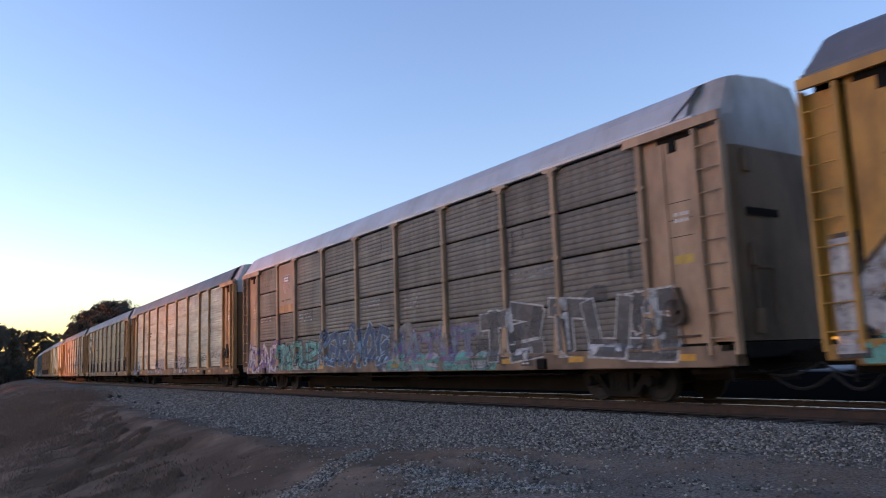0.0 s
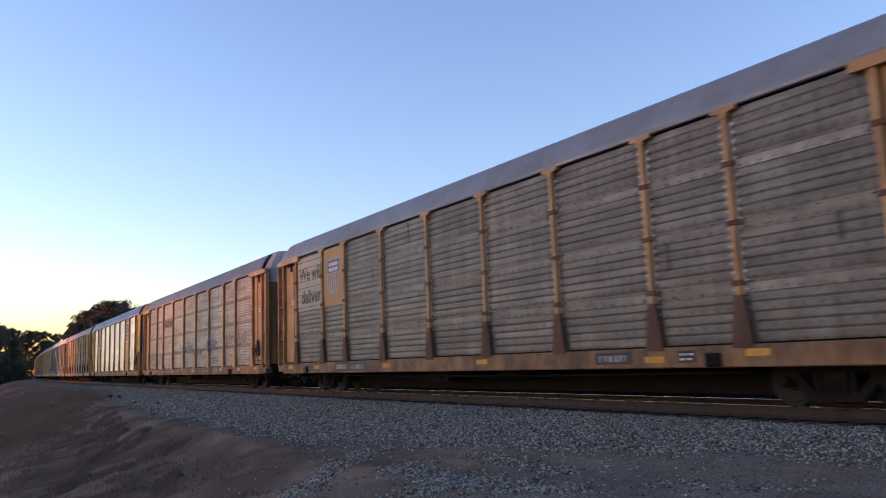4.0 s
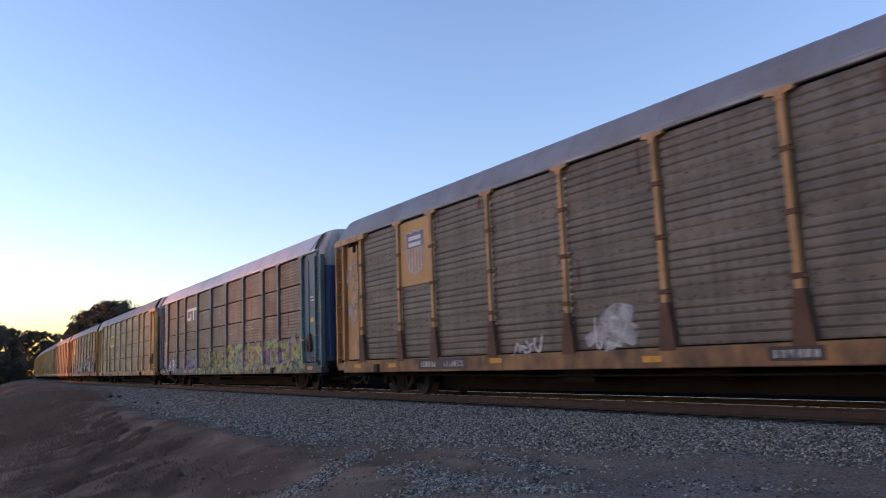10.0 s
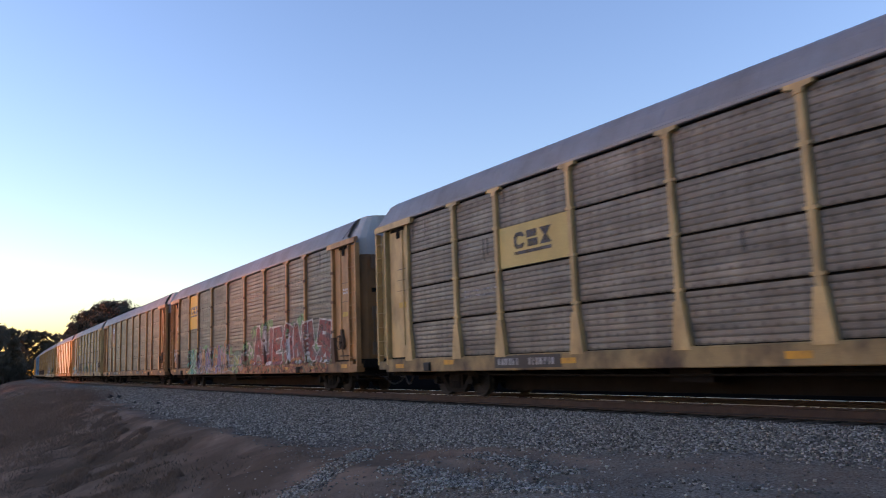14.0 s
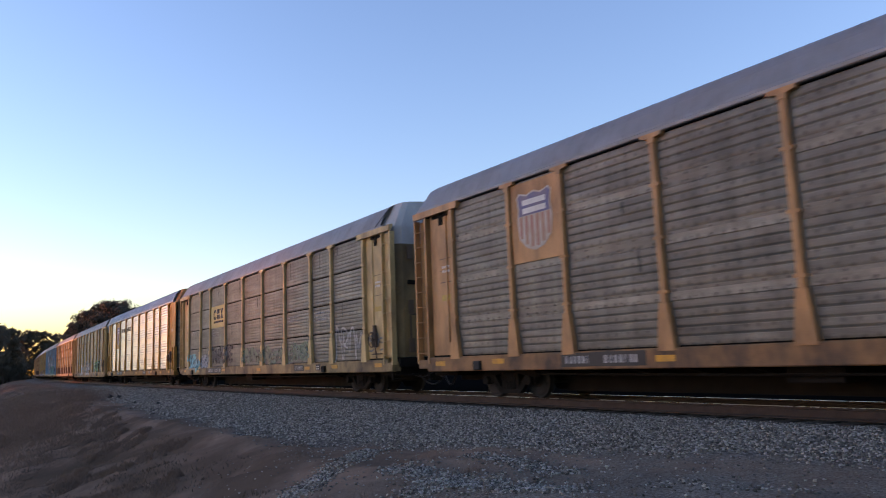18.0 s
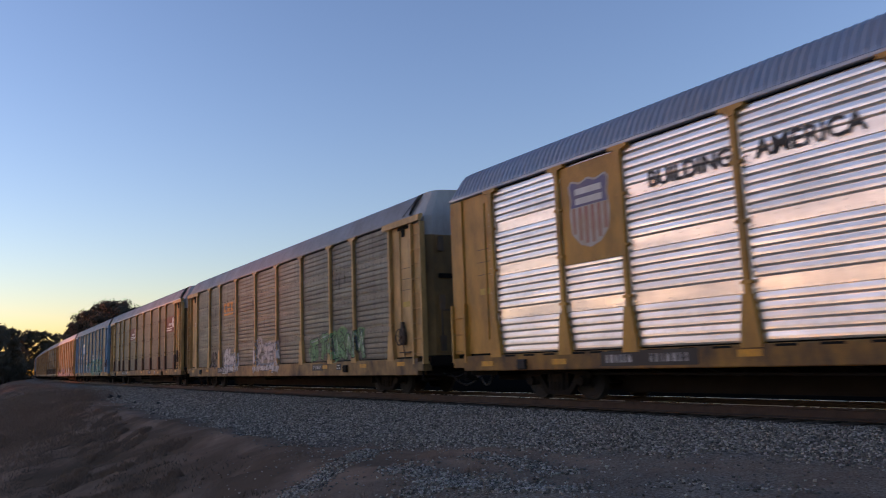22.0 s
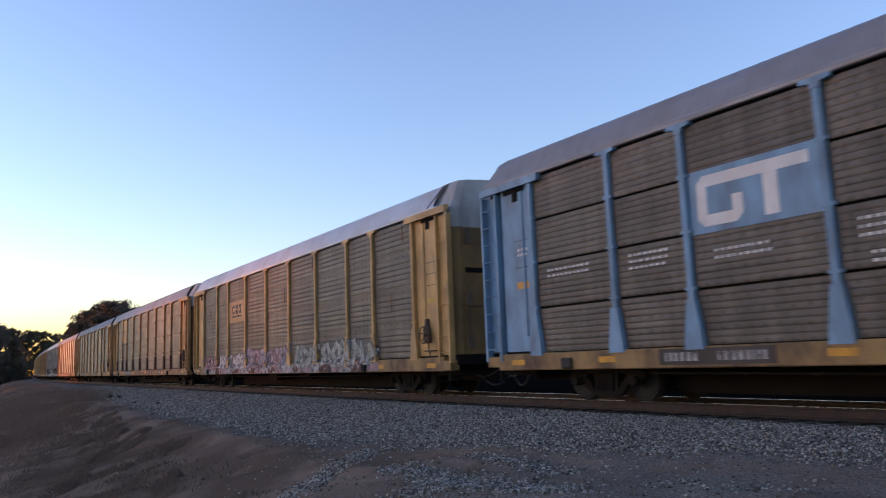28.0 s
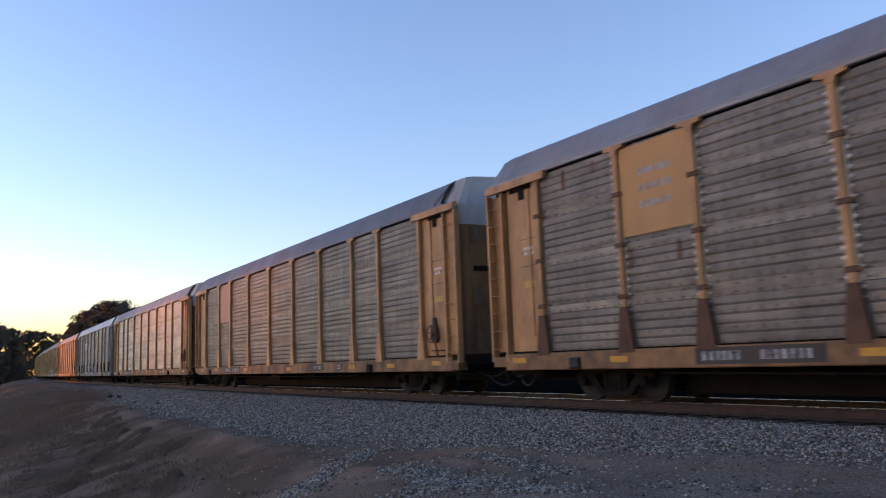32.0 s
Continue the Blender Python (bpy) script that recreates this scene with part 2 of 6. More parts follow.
def part(name, me, mat, parent=None, label="", at=None):
    """One mesh object, under a thing or a part; its material sits on the object, so that alike pieces share meshes."""
    ob = new(name, me)
    ob.material_slots[0].link = "OBJECT"
    ob.material_slots[0].material = mat
    if parent is not None:
        ob.parent = parent
    if at is not None:
        ob.matrix_basis = at if isinstance(at, Matrix) else Matrix.Translation(at)
    if label:
        ob["label"] = label
    return ob


# ---- ground ----
def track_y(x):
    return YC + x * x * 0.5 / R


def bumps(x, y):
    """Soft humps and hollows of the dirt."""
    return 0.13 * noise.noise((x * 0.22, y * 0.3, 1.3)) + 0.10 * noise.noise((x * 0.5 + y * 0.5, y * 1.1 - x * 0.4, 4.1)) + 0.045 * noise.noise((x * 2.6, y * 2.6, 7.7))


def clamp01(v):
    return min(1.0, max(0.0, v))


def ballast_edge(x):
    """How far the crushed stone reaches from the centre line towards the camera."""
    return min(3.7 + 3.0 * clamp01((-x - 5.5) / 11.5), 3.9 + 2.8 * clamp01((x + 72.0) / 44.0))


def ground_z(x, y):
    u = track_y(x) - y                      # metres from the centre line towards the camera
    a = abs(u)
    if a < 1.9:
        z = -0.25
    elif a < 6.5:
        k = (a - 1.9) / 4.6
        z = -0.25 - 0.39 * (k * k * (3 - 2 * k) * 0.35 + k * 0.65)
    else:
        z = -0.64
    if u > 4.5:
        out = clamp01((u - 4.5) / 2.0)
        z += out * bumps(x, y) * min(1.0, math.hypot(x, y) / 4.0)
        # the bank falls away from the track bed into a washed-out hollow
        gx = clamp01((-x - 7.0) / 9.0)
        g = max(0.0, u - 7.3)
        z -= gx * min(1.7, 0.25 * g + 0.012 * g * g)
        # gullies running down the bank, deeper towards its foot
        q = noise.noise(((x + 0.9 * u) * 0.42, u * 0.10, 9.3))
        q2 = noise.noise(((x + 0.6 * u) * 1.15, u * 0.22, 2.7))
        k = gx * clamp01(g / 2.2)
        z -= k * (0.34 * max(0.0, 1 - 3.2 * abs(q)) + 0.13 * max(0.0, 1 - 2.6 * abs(q2)))
        z += k * 0.035 * noise.noise((x * 3.1, y * 3.1, 5.5)) + out * 0.012 * noise.noise((x * 7.0, y * 7.0, 3.5))
    elif u < -1.9:
        z = -0.25 + 0.04 * noise.noise((x * 0.1, y * 0.1, 2.0))
    return z


def spaced(lo, hi, fine0, fine1, step, grow):
    """Coordinates from lo to hi, step apart between fine0 and fine1 and ever wider outside."""
    out = list(np.arange(fine0, fine1 + 1e-6, step))
    d, c = step, fine0
    while c > lo:
        d *= grow
        c -= d
        out.insert(0, max(c, lo))
    d, c = step, fine1
    while c < hi:
        d *= grow
        c += d
        out.append(min(c, hi))
    return out


xs = spaced(-4000, 3000, -34, 2, 0.17, 1.07)
ys = spaced(-3000, 4000, -1, 17.5, 0.13, 1.09)
gm = bpy.data.meshes.new("ground")
gm.from_pydata([(x, y, ground_z(x, y)) for x in xs for y in ys], [], [(i * len(ys) + j, (i + 1) * len(ys) + j, (i + 1) * len(ys) + j + 1, i * len(ys) + j + 1) for i in range(len(xs) - 1) for j in range(len(ys) - 1)])
gm.polygons.foreach_set("use_smooth", [True] * len(gm.polygons))
gm.materials.append(None)


def ground_material():
    m = bpy.data.materials.new("dirt_and_ballast")
    m.use_nodes = True
    n, l = m.node_tree.nodes, m.node_tree.links
    b = n["Principled BSDF"]
    socket(b, "Roughness", 0.95)
    socket(b, "Specular IOR Level", 0.0)
    geo = n.new("ShaderNodeNewGeometry")
    sep = n.new("ShaderNodeSeparateXYZ")
    l.new(geo.outputs["Position"], sep.inputs[0])

    def math_node(op, a, bb):
        q = n.new("ShaderNodeMath")
        q.operation = op
        for i, v in enumerate((a, bb)):
            if isinstance(v, (int, float)):
                q.inputs[i].default_value = v
            else:
                l.new(v, q.inputs[i])
        return q.outputs[0]

    def noise_node(scale, detail=6.0, rough=0.6):
        q = n.new("ShaderNodeTexNoise")
        socket(q, "Scale", scale)
        socket(q, "Detail", detail)
        socket(q, "Roughness", rough)
        l.new(geo.outputs["Position"], q.inputs["Vector"])
        return q.outputs["Fac"]

    def map_range(v, a, bb, c=0.0, d=1.0):
        q = n.new("ShaderNodeMapRange")
        for nm, val in (("From Min", a), ("From Max", bb), ("To Min", c), ("To Max", d)):
            socket(q, nm, val)
        l.new(v, q.inputs["Value"])
        return q.outputs[0]

    def mix(f, a, bb):
        q = n.new("ShaderNodeMix")
        q.data_type = "RGBA"
        l.new(f, q.inputs[0])
        for i, v in ((6, a), (7, bb)):
            if isinstance(v, tuple):
                q.inputs[i].default_value = rgba(v)
            else:
                l.new(v, q.inputs[i])
        return q.outputs[2]

    # distance from the centre line of the track; stones far off are told apart no more
    curve = math_node("MULTIPLY", math_node("MULTIPLY", sep.outputs[0], sep.outputs[0]), 0.5 / R)
    u = math_node("ABSOLUTE", math_node("SUBTRACT", math_node("ADD", curve, YC), sep.outputs[1]), 0)
    wob = math_node("MULTIPLY", math_node("SUBTRACT", noise_node(0.8, 5.0), 0.5), 2.6)
    edge = math_node("MINIMUM", map_range(sep.outputs[0], -17.0, -5.5, 6.7, 3.7), map_range(sep.outputs[0], -72.0, -28.0, 3.9, 6.7))
    stone = map_range(math_node("SUBTRACT", math_node("ADD", u, math_node("MULTIPLY", wob, 0.7)), edge), -0.5, 0.45, 1.0, 0.0)
    spill = map_range(noise_node(0.45, 6.0, 0.7), 0.56, 0.62)
    near = math_node("MULTIPLY", map_range(u, 7.5, 9.5, 1.0, 0.0), map_range(sep.outputs[0], -12.0, -8.5))
    stone = math_node("MAXIMUM", stone, math_node("MULTIPLY", spill, near))
    dirt = mix(map_range(noise_node(1.6, 8.0, 0.7), 0.35, 0.65), (0.215, 0.131, 0.093), (0.325, 0.205, 0.147))
    dirt = mix(map_range(noise_node(0.35, 5.0), 0.38, 0.62), dirt, (0.135, 0.088, 0.063))
    # dark washed streaks of old growth running down the bank
    signed = math_node("SUBTRACT", math_node("ADD", curve, YC), sep.outputs[1])
    lanes = n.new("ShaderNodeCombineXYZ")
    l.new(math_node("MULTIPLY", math_node("ADD", sep.outputs[0], math_node("MULTIPLY", signed, 0.9)), 0.55), lanes.inputs[0])
    l.new(math_node("MULTIPLY", signed, 0.16), lanes.inputs[1])
    lane = n.new("ShaderNodeTexNoise")
    socket(lane, "Scale", 1.6)
    socket(lane, "Detail", 7.0)
    socket(lane, "Roughness", 0.62)
    l.new(lanes.outputs[0], lane.inputs["Vector"])
    bank = math_node("MULTIPLY", map_range(signed, 6.8, 9.5), map_range(sep.outputs[0], -9.0, -15.0))
    dirt = mix(math_node("MULTIPLY", math_node("MULTIPLY", map_range(lane.outputs["Fac"], 0.46, 0.66), bank), 0.8), dirt, (0.080, 0.057, 0.043))
    # grey gravel trodden into the dirt near the track
    gravel = math_node("MULTIPLY", map_range(sep.outputs[0], -11.0, -7.0), map_range(noise_node(1.1, 6.0, 0.7), 0.34, 0.58, 0.2, 0.9))
    dirt = mix(gravel, dirt, mix(map_range(noise_node(28.0, 4.0), 0.4, 0.6), (0.13, 0.104, 0.084), (0.30, 0.25, 0.205)))
    voro = n.new("ShaderNodeTexVoronoi")
    socket(voro, "Scale", 22.0)
    l.new(geo.outputs["Position"], voro.inputs["Vector"])
    vr = n.new("ShaderNodeSeparateColor")
    l.new(voro.outputs["Color"], vr.inputs[0])
    rock = mix(vr.outputs[0], (0.075, 0.064, 0.056), (0.27, 0.24, 0.21))
    far_side = map_range(math_node("SUBTRACT", sep.outputs[1], math_node("ADD", curve, YC)), 23.0, 30.0)
    # from the far rail to the pale field, the train's shade painted near-black
    grimy_or_shaded = map_range(math_node("SUBTRACT", sep.outputs[1], math_node("ADD", curve, YC)), 0.6, 1.0)
    rock = mix(grimy_or_shaded, rock, (0.006, 0.0055, 0.005))
    dirt = mix(grimy_or_shaded, dirt, (0.006, 0.0055, 0.005))
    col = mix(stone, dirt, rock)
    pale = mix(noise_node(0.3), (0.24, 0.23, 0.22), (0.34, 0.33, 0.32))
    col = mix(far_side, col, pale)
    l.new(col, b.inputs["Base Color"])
    h = math_node("ADD", math_node("MULTIPLY", voro.outputs["Distance"], stone), math_node("MULTIPLY", noise_node(14.0, 8.0, 0.7), 0.8))
    bp = n.new("ShaderNodeBump")
    socket(bp, "Strength", 0.8)
    socket(bp, "Distance", 0.05)
    l.new(h, bp.inputs["Height"])
    l.new(bp.outputs[0], b.inputs["Normal"])
    return m


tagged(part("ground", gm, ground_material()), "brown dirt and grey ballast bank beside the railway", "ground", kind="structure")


# rails
def rail_mesh(off, prof):
    sh = Shape()
    n = 130
    ss = [-700 + (1100 * i / n) for i in range(n + 1)]
    for s in ss:
        for p, z in prof:
            sh.v.append(tuple(on_track(s, off + p, z)))
    k = len(prof)
    for i in range(n):
        for j in range(k):
            q = (j + 1) % k
            sh.f.append((i * k + j, i * k + q, (i + 1) * k + q, (i + 1) * k + j))
    return sh.mesh("rail")


WEB = [(-0.075, -0.205), (0.075, -0.205), (0.075, -0.19), (0.012, -0.165), (0.012, -0.045), (0.037, -0.035), (0.037, -0.006), (-0.037, -0.006), (-0.037, -0.035), (-0.012, -0.045), (-0.012, -0.165), (-0.075, -0.19)]
HEAD = [(-0.034, -0.006), (0.034, -0.006), (0.03, 0.0), (-0.03, 0.0)]
for off in (0.75, -0.75):
    r = tagged(part("rail", rail_mesh(off, WEB), rail_side), "rusty steel rail with a polished head on ballast", "rail", "rails of the track", "structure")
    part("rail_head", rail_mesh(off, HEAD), rail_top, r, "polished running surface")

tie_mat = material("creosoted_wood", (0.045, 0.031, 0.023), 0.9, 0.0, (0.022, 0.016, 0.012), 0.8, 3.0, 0.0, 0.25, 30.0, 0.25, 0.2)
tie_me = Shape().box(-1.3, 1.3, -0.115, 0.115, -0.40, -0.222, 0.012).mesh("railway_tie")
for i in range(150):
    q = on_track(-77.0 + 0.535 * i)
    tagged(part("railway_tie", tie_me, tie_mat, at=Matrix.Translation((q.x, q.y, 0.006 * math.sin(i * 2.7))) @ Matrix.Rotation(math.pi / 2 + math.atan2(q.x, R) + 0.012 * math.sin(i * 5.1), 4, "Z")), "dark weathered wooden tie bedded in ballast", "railway tie", "ties of the track", "structure")

# ---- autorack cars ----
FACE = -1.55                    # near side of a car in its own space
BAYS = [2.56, 1.95, 2.77, 2.85, 2.79, 2.79, 2.79, 1.98, 2.65]
POSTS = [-11.65]
for w in BAYS:
    POSTS.append(POSTS[-1] + w)
EAVE, SILL_TOP, SILL_LOW = 5.32, 1.09, 0.70


def ridged(z0, z1, pitch, depth, y, bulge=0.0):
    """Profile of a ribbed sheet between two heights: flat faces with narrow grooves."""
    n = max(1, round((z1 - z0) / pitch))
    p = (z1 - z0) / n
    out = [(y, z0)]
    for i in range(n):
        a = z0 + i * p
        if bulge:
            # pressed ribs: a face turned down, a nose, a longer face turned up, and a narrow slit
            out += [(y - bulge, a + p * 0.22), (y - bulge, a + p * 0.50), (y - bulge * 0.1, a + p * 0.88), (y + depth, a + p * 0.90), (y + depth, a + p * 0.985)]
            continue
        out += [(y - 0.003, a + p * 0.10), (y - 0.006, a + p * 0.42), (y - 0.002, a + p * 0.76), (y + depth, a + p * 0.80), (y + depth, a + p * 0.95)]
    out.append((y, z1))
    return out


def panel_rows(width):
    """One of four stacked ribbed sheets of a bay."""
    h = (EAVE - 0.06 - SILL_TOP) / 4 - 0.05
    sh = Shape().sheet(ridged(0.0, h, 0.126, 0.003, 0.0, 0.005), 0.0, width)
    sh.poly([(0, 0, 0), (width, 0, 0), (width, 0.05, 0), (0, 0.05, 0)])
    sh.poly([(0, 0, h), (width, 0, h), (width, 0.05, h), (0, 0.05, h)])
    return sh.mesh("side_panel")


def panel_zones(width, depth, pitch=0.136):
    """A full-height ribbed sheet with three plain riveted bands; deep ribs run out in open notches at the posts."""
    prof, z = [], SILL_TOP + 0.03
    total = EAVE - 0.075 - z
    band = 0.25
    zone = (total - 3 * band) / 4
    for i in range(4):
        prof += ridged(z, z + zone, pitch, depth, 0.0, 0.013 if depth > 0.04 else 0.009 if depth > 0.02 else 0.005 if depth > 0.006 else 0.002)
        z += zone
        if i < 3:
            prof += [(0.004, z + 0.005), (0.004, z + band - 0.005)]
            z += band
    sh = Shape()
    cuts = (0.0, 0.115, width - 0.115, width) if depth > 0.02 else (0.0, width)
    for c0, c1 in zip(cuts, cuts[1:]):
        k = len(sh.v)
        sh.sheet(prof, c0, c1)
        if c1 - c0 < 0.2:
            sh.f = [f for f in sh.f if f[0] < k or not (sh.v[f[0]][1] > 0.02 and sh.v[f[2]][1] > 0.02)]
    z = SILL_TOP + 0.03
    for i in range(3):
        z += zone
        for j in range(7):
            x = width * (j + 0.5) / 7
            for dz in (0.06, 0.19):
                sh.ring("y", (x, z + dz), 0.014, -0.012, 0.006, 6)
        z += band
    return sh.mesh("side_panel")


def riveting(width):
    """Pairs of rusty rivet heads along the plain bands and in loose rows between them."""
    rnd = random.Random(int(width * 100))
    sh = Shape()
    base = SILL_TOP + 0.03
    zone = (EAVE - 0.075 - base - 0.75) / 4
    for k in range(3):
        z = base + zone * (k + 1) + 0.25 * k
        for j in range(6):
            x = width * (j + 0.5) / 6
            for dz in (0.055, 0.195):
                if rnd.random() < 0.88:
                    sh.ring("y", (x + rnd.uniform(-0.03, 0.03), z + dz), rnd.uniform(0.017, 0.027), -0.014, 0.006, 6)
    return sh.mesh("riveting")


def post_mesh():
    sh = Shape()
    w = 0.068
    sh.prism("z", [(-w, 0.06), (-w, -0.045), (-w * 0.75, -0.06), (w * 0.75, -0.06), (w, -0.045), (w, 0.06)], SILL_TOP, EAVE - 0.05)
    for k in range(1, 4):
        z = SILL_TOP + k * (EAVE - SILL_TOP) / 4
        sh.box(-w - 0.05, w + 0.05, -0.052, 0.03, z - 0.03, z + 0.03)
    return sh.mesh("post")


def gusset_mesh():
    sh = Shape().prism("y", [(-0.21, SILL_TOP - 0.06), (0.21, SILL_TOP - 0.06), (0.19, SILL_TOP + 0.16), (0.095, SILL_TOP + 0.85), (-0.095, SILL_TOP + 0.85), (-0.19, SILL_TOP + 0.16)], -0.075, 0.05)
    return sh.mesh("gusset")


def post_cap_mesh():
    sh = Shape().prism("y", [(-0.075, EAVE - 0.22), (0.075, EAVE - 0.22), (0.10, EAVE - 0.13), (0.27, EAVE - 0.10), (0.27, EAVE - 0.03), (-0.27, EAVE - 0.03), (-0.27, EAVE - 0.10), (-0.10, EAVE - 0.13)], -0.072, 0.04)
    return sh.mesh("post_cap")


RISE = 0.88                     # from the eave to the ridge
ROOF = [(-1.53, EAVE), (-1.53, EAVE + 0.06), (-1.51, EAVE + 0.13), (-1.33, EAVE + 0.49), (-1.20, EAVE + 0.67), (-0.98, EAVE + 0.79), (0.0, EAVE + RISE)]
ROOF = ROOF + [(-y, z) for y, z in ROOF[-2::-1]]


def roof_mesh(ribbed):
    sh = Shape()
    n = 150 if ribbed else 60
    k = len(ROOF)
    xs_ = []
    for i in range(n):
        a, b = -13.5 + 26.25 * i / n, -13.5 + 26.25 * (i + 1) / n
        if ribbed:
            xs_ += [(a, 0.0), (a + (b - a) * 0.5, 0.0), (a + (b - a) * 0.55, 0.02), (b - (b - a) * 0.05, 0.02)]
        else:
            xs_ += [(a, 0.0), ((a + b) / 2, 0.0), (b - 0.05, 0.0), (b - 0.045, 0.004), (b - 0.005, 0.004)]
    xs_.append((12.75, 0.0))
    for x, o in xs_:
        for y, z in ROOF:
            hh = (z - EAVE) / RISE
            xx = x - max(0.0, 0.45 - hh * 0.75) * (1.0 if x > 12.7 else 0.0)
            # the trailing end comes down in a round shoulder
            drop = max(0.0, (-13.2 - x) / 0.3)
            zz = z - (0.24 * drop * drop if hh > 0.2 else 0.0)
            sh.v.append((xx, y * (1 + o / 1.5 * (hh < 0.95)), zz + o * (hh > 0.1)))
    for i in range(len(xs_) - 1):
        for j in range(k - 1):
            sh.f.append((i * k + j, (i + 1) * k + j, (i + 1) * k + j + 1, i * k + j + 1))
    sh.f.append(tuple(range(k)))
    sh.f.append(tuple(range((len(xs_) - 1) * k, len(xs_) * k)))
    return sh.mesh("roof")


def end_door_mesh(z0, z1):
    """The round-nosed end doors between two heights."""
    sh = Shape()
    plan = [(12.55, -1.44), (13.1, -1.44), (13.32, -1.36), (13.44, -1.15), (13.46, 0.0), (13.44, 1.15), (13.32, 1.36), (13.1, 1.44), (12.55, 1.44)]
    zs = [z0, min(z1, EAVE - 0.02), z1] if z1 > EAVE else [z0, z1]
    k = len(plan)
    for z in zs:
        t = max(0.0, (z - EAVE) / RISE)
        for x, y in plan:
            sh.v.append((x - 0.06 * t, y * (1 - 0.30 * t), z + (0.06 * (1 - abs(y)) * t)))
    for i in range(len(zs) - 1):
        for j in range(k - 1):
            sh.f.append((i * k + j, i * k + j + 1, (i + 1) * k + j + 1, (i + 1) * k + j))
    sh.f.append(tuple(range(k)))
    sh.f.append(tuple(range((len(zs) - 1) * k, len(zs) * k)))
    return sh.mesh("end_door")


def sill_mesh(low=SILL_LOW):
    sh = Shape()
    for y0, y1 in ((FACE - 0.05, FACE + 0.25), (-FACE - 0.25, -FACE + 0.05)):
        sh.box(-13.1, 13.1, y0, y1, low, SILL_TOP, 0.02)
        sh.box(-13.58, -13.1, y0, y1, SILL_LOW + 0.08, SILL_TOP - 0.06, 0.02)
        sh.box(13.1, 13.4, y0, y1, SILL_LOW + 0.02, SILL_TOP - 0.10, 0.02)
    return sh.mesh("side_sill")


def frame_mesh():
    sh = Shape()
    sh.box(-13.3, 13.3, -1.3, 1.3, SILL_TOP - 0.18, SILL_TOP - 0.06)
    sh.box(-13.3, 13.3, -0.33, 0.33, 0.42, SILL_TOP - 0.18)
    for i in range(13):
        x = -8.4 + 1.4 * i
        sh.prism("x", [(-1.3, 0.80), (-1.3, 0.68), (-0.33, 0.50), (0.33, 0.50), (1.3, 0.68), (1.3, 0.80)], x - 0.05, x + 0.05)
    sh.box(-8.7, 8.7, -0.32, 0.32, 0.16, SILL_TOP - 0.18)
    for sg in (-1, 1):
        a, b = sorted((sg * 12.1, sg * 13.3))
        sh.box(a, b, -1.25, 1.25, 0.58, 0.92)
        sh.tube([(sg * 13.35, -1.45, 0.62), (sg * 13.5, -1.0, 0.58), (sg * 13.75, -0.3, 0.66), (sg * 13.9, 0.0, 0.9)], 0.022)
        sh.box(sg * 13.2 - 0.05, sg * 13.2 + 0.05, -1.5, -1.1, 0.45, 0.50)
        sh.box(sg * 13.2 - 0.03, sg * 13.2 + 0.03, -1.5, -1.46, 0.45, 0.8)
    sh.box(-2.2, -1.2, -1.2, -0.55, 0.42, 0.78)
    sh.ring("x", (-0.95, 0.62), 0.17, 1.2, 2.3, 14)
    sh.tube([(-8.6, -1.25, 0.60), (-3, -1.28, 0.56), (3, -1.28, 0.56), (8.6, -1.25, 0.60)], 0.025)
    return sh.mesh("underframe")


def truck_frame_mesh():
    sh = Shape()
    for sgn in (-1, 1):
        y0, y1 = sgn * 0.98 - 0.07, sgn * 0.98 + 0.07
        sh.prism("y", [(-1.14, 0.50), (-1.14, 0.60), (-0.95, 0.68), (-0.4, 0.74), (0.4, 0.74), (0.95, 0.68), (1.14, 0.60), (1.14, 0.50), (0.66, 0.56), (0.36, 0.62), (-0.36, 0.62), (-0.66, 0.56)], y0, y1)
        sh.prism("y", [(-0.42, 0.12), (0.42, 0.12), (0.46, 0.19), (0.30, 0.22), (-0.30, 0.22), (-0.46, 0.19)], y0, y1)
        for q in (-1, 1):
            sh.prism("y", [(q * 0.80, 0.54), (q * 0.62, 0.56), (q * 0.32, 0.20), (q * 0.46, 0.15)], y0 + 0.01, y1 - 0.01)
            sh.prism("y", [(q * 0.34, 0.62), (q * 0.25, 0.62), (q * 0.25, 0.20), (q * 0.34, 0.20)], y0 + 0.02, y1 - 0.02)
            sh.prism("y", [(q * 1.08, 0.54), (q * 0.68, 0.54), (q * 0.74, 0.36), (q * 1.02, 0.36)], y0, y1)
        for dx in (-0.14, 0.0, 0.14):
            sh.ring("z", (dx, sgn * 1.0), 0.065, 0.20, 0.56, 10)
        for dx in (-0.88, 0.88):
            sh.ring("y", (dx, 0.44), 0.11, sgn * 0.98, sgn * 1.16, 12)
    sh.box(-0.20, 0.20, -1.05, 1.05, 0.40, 0.62, 0.03)
    return sh.mesh("truck_frame")


def wheelset_mesh():
    sh = Shape()
    sh.ring("y", (0, 0), 0.08, -0.95, 0.95, 12)
    for sgn in (-1, 1):
        a, b = sgn * 0.70, sgn * 0.81
        sh.ring("y", (0, 0), 0.42, a, b, 30, 0.415)
        sh.ring("y", (0, 0), 0.455, sgn * 0.675, a, 30)
        sh.ring("y", (0, 0), 0.355, b, sgn * 0.822, 30, 0.34)
        sh.ring("y", (0, 0), 0.16, b, sgn * 0.86, 16, 0.13)
        for i in range(5):
            ang = 2 * math.pi * i / 5
            sh.ring("y", (0.25 * math.cos(ang), 0.25 * math.sin(ang)), 0.03, b, sgn * 0.828, 8)
    return sh.mesh("wheelset")


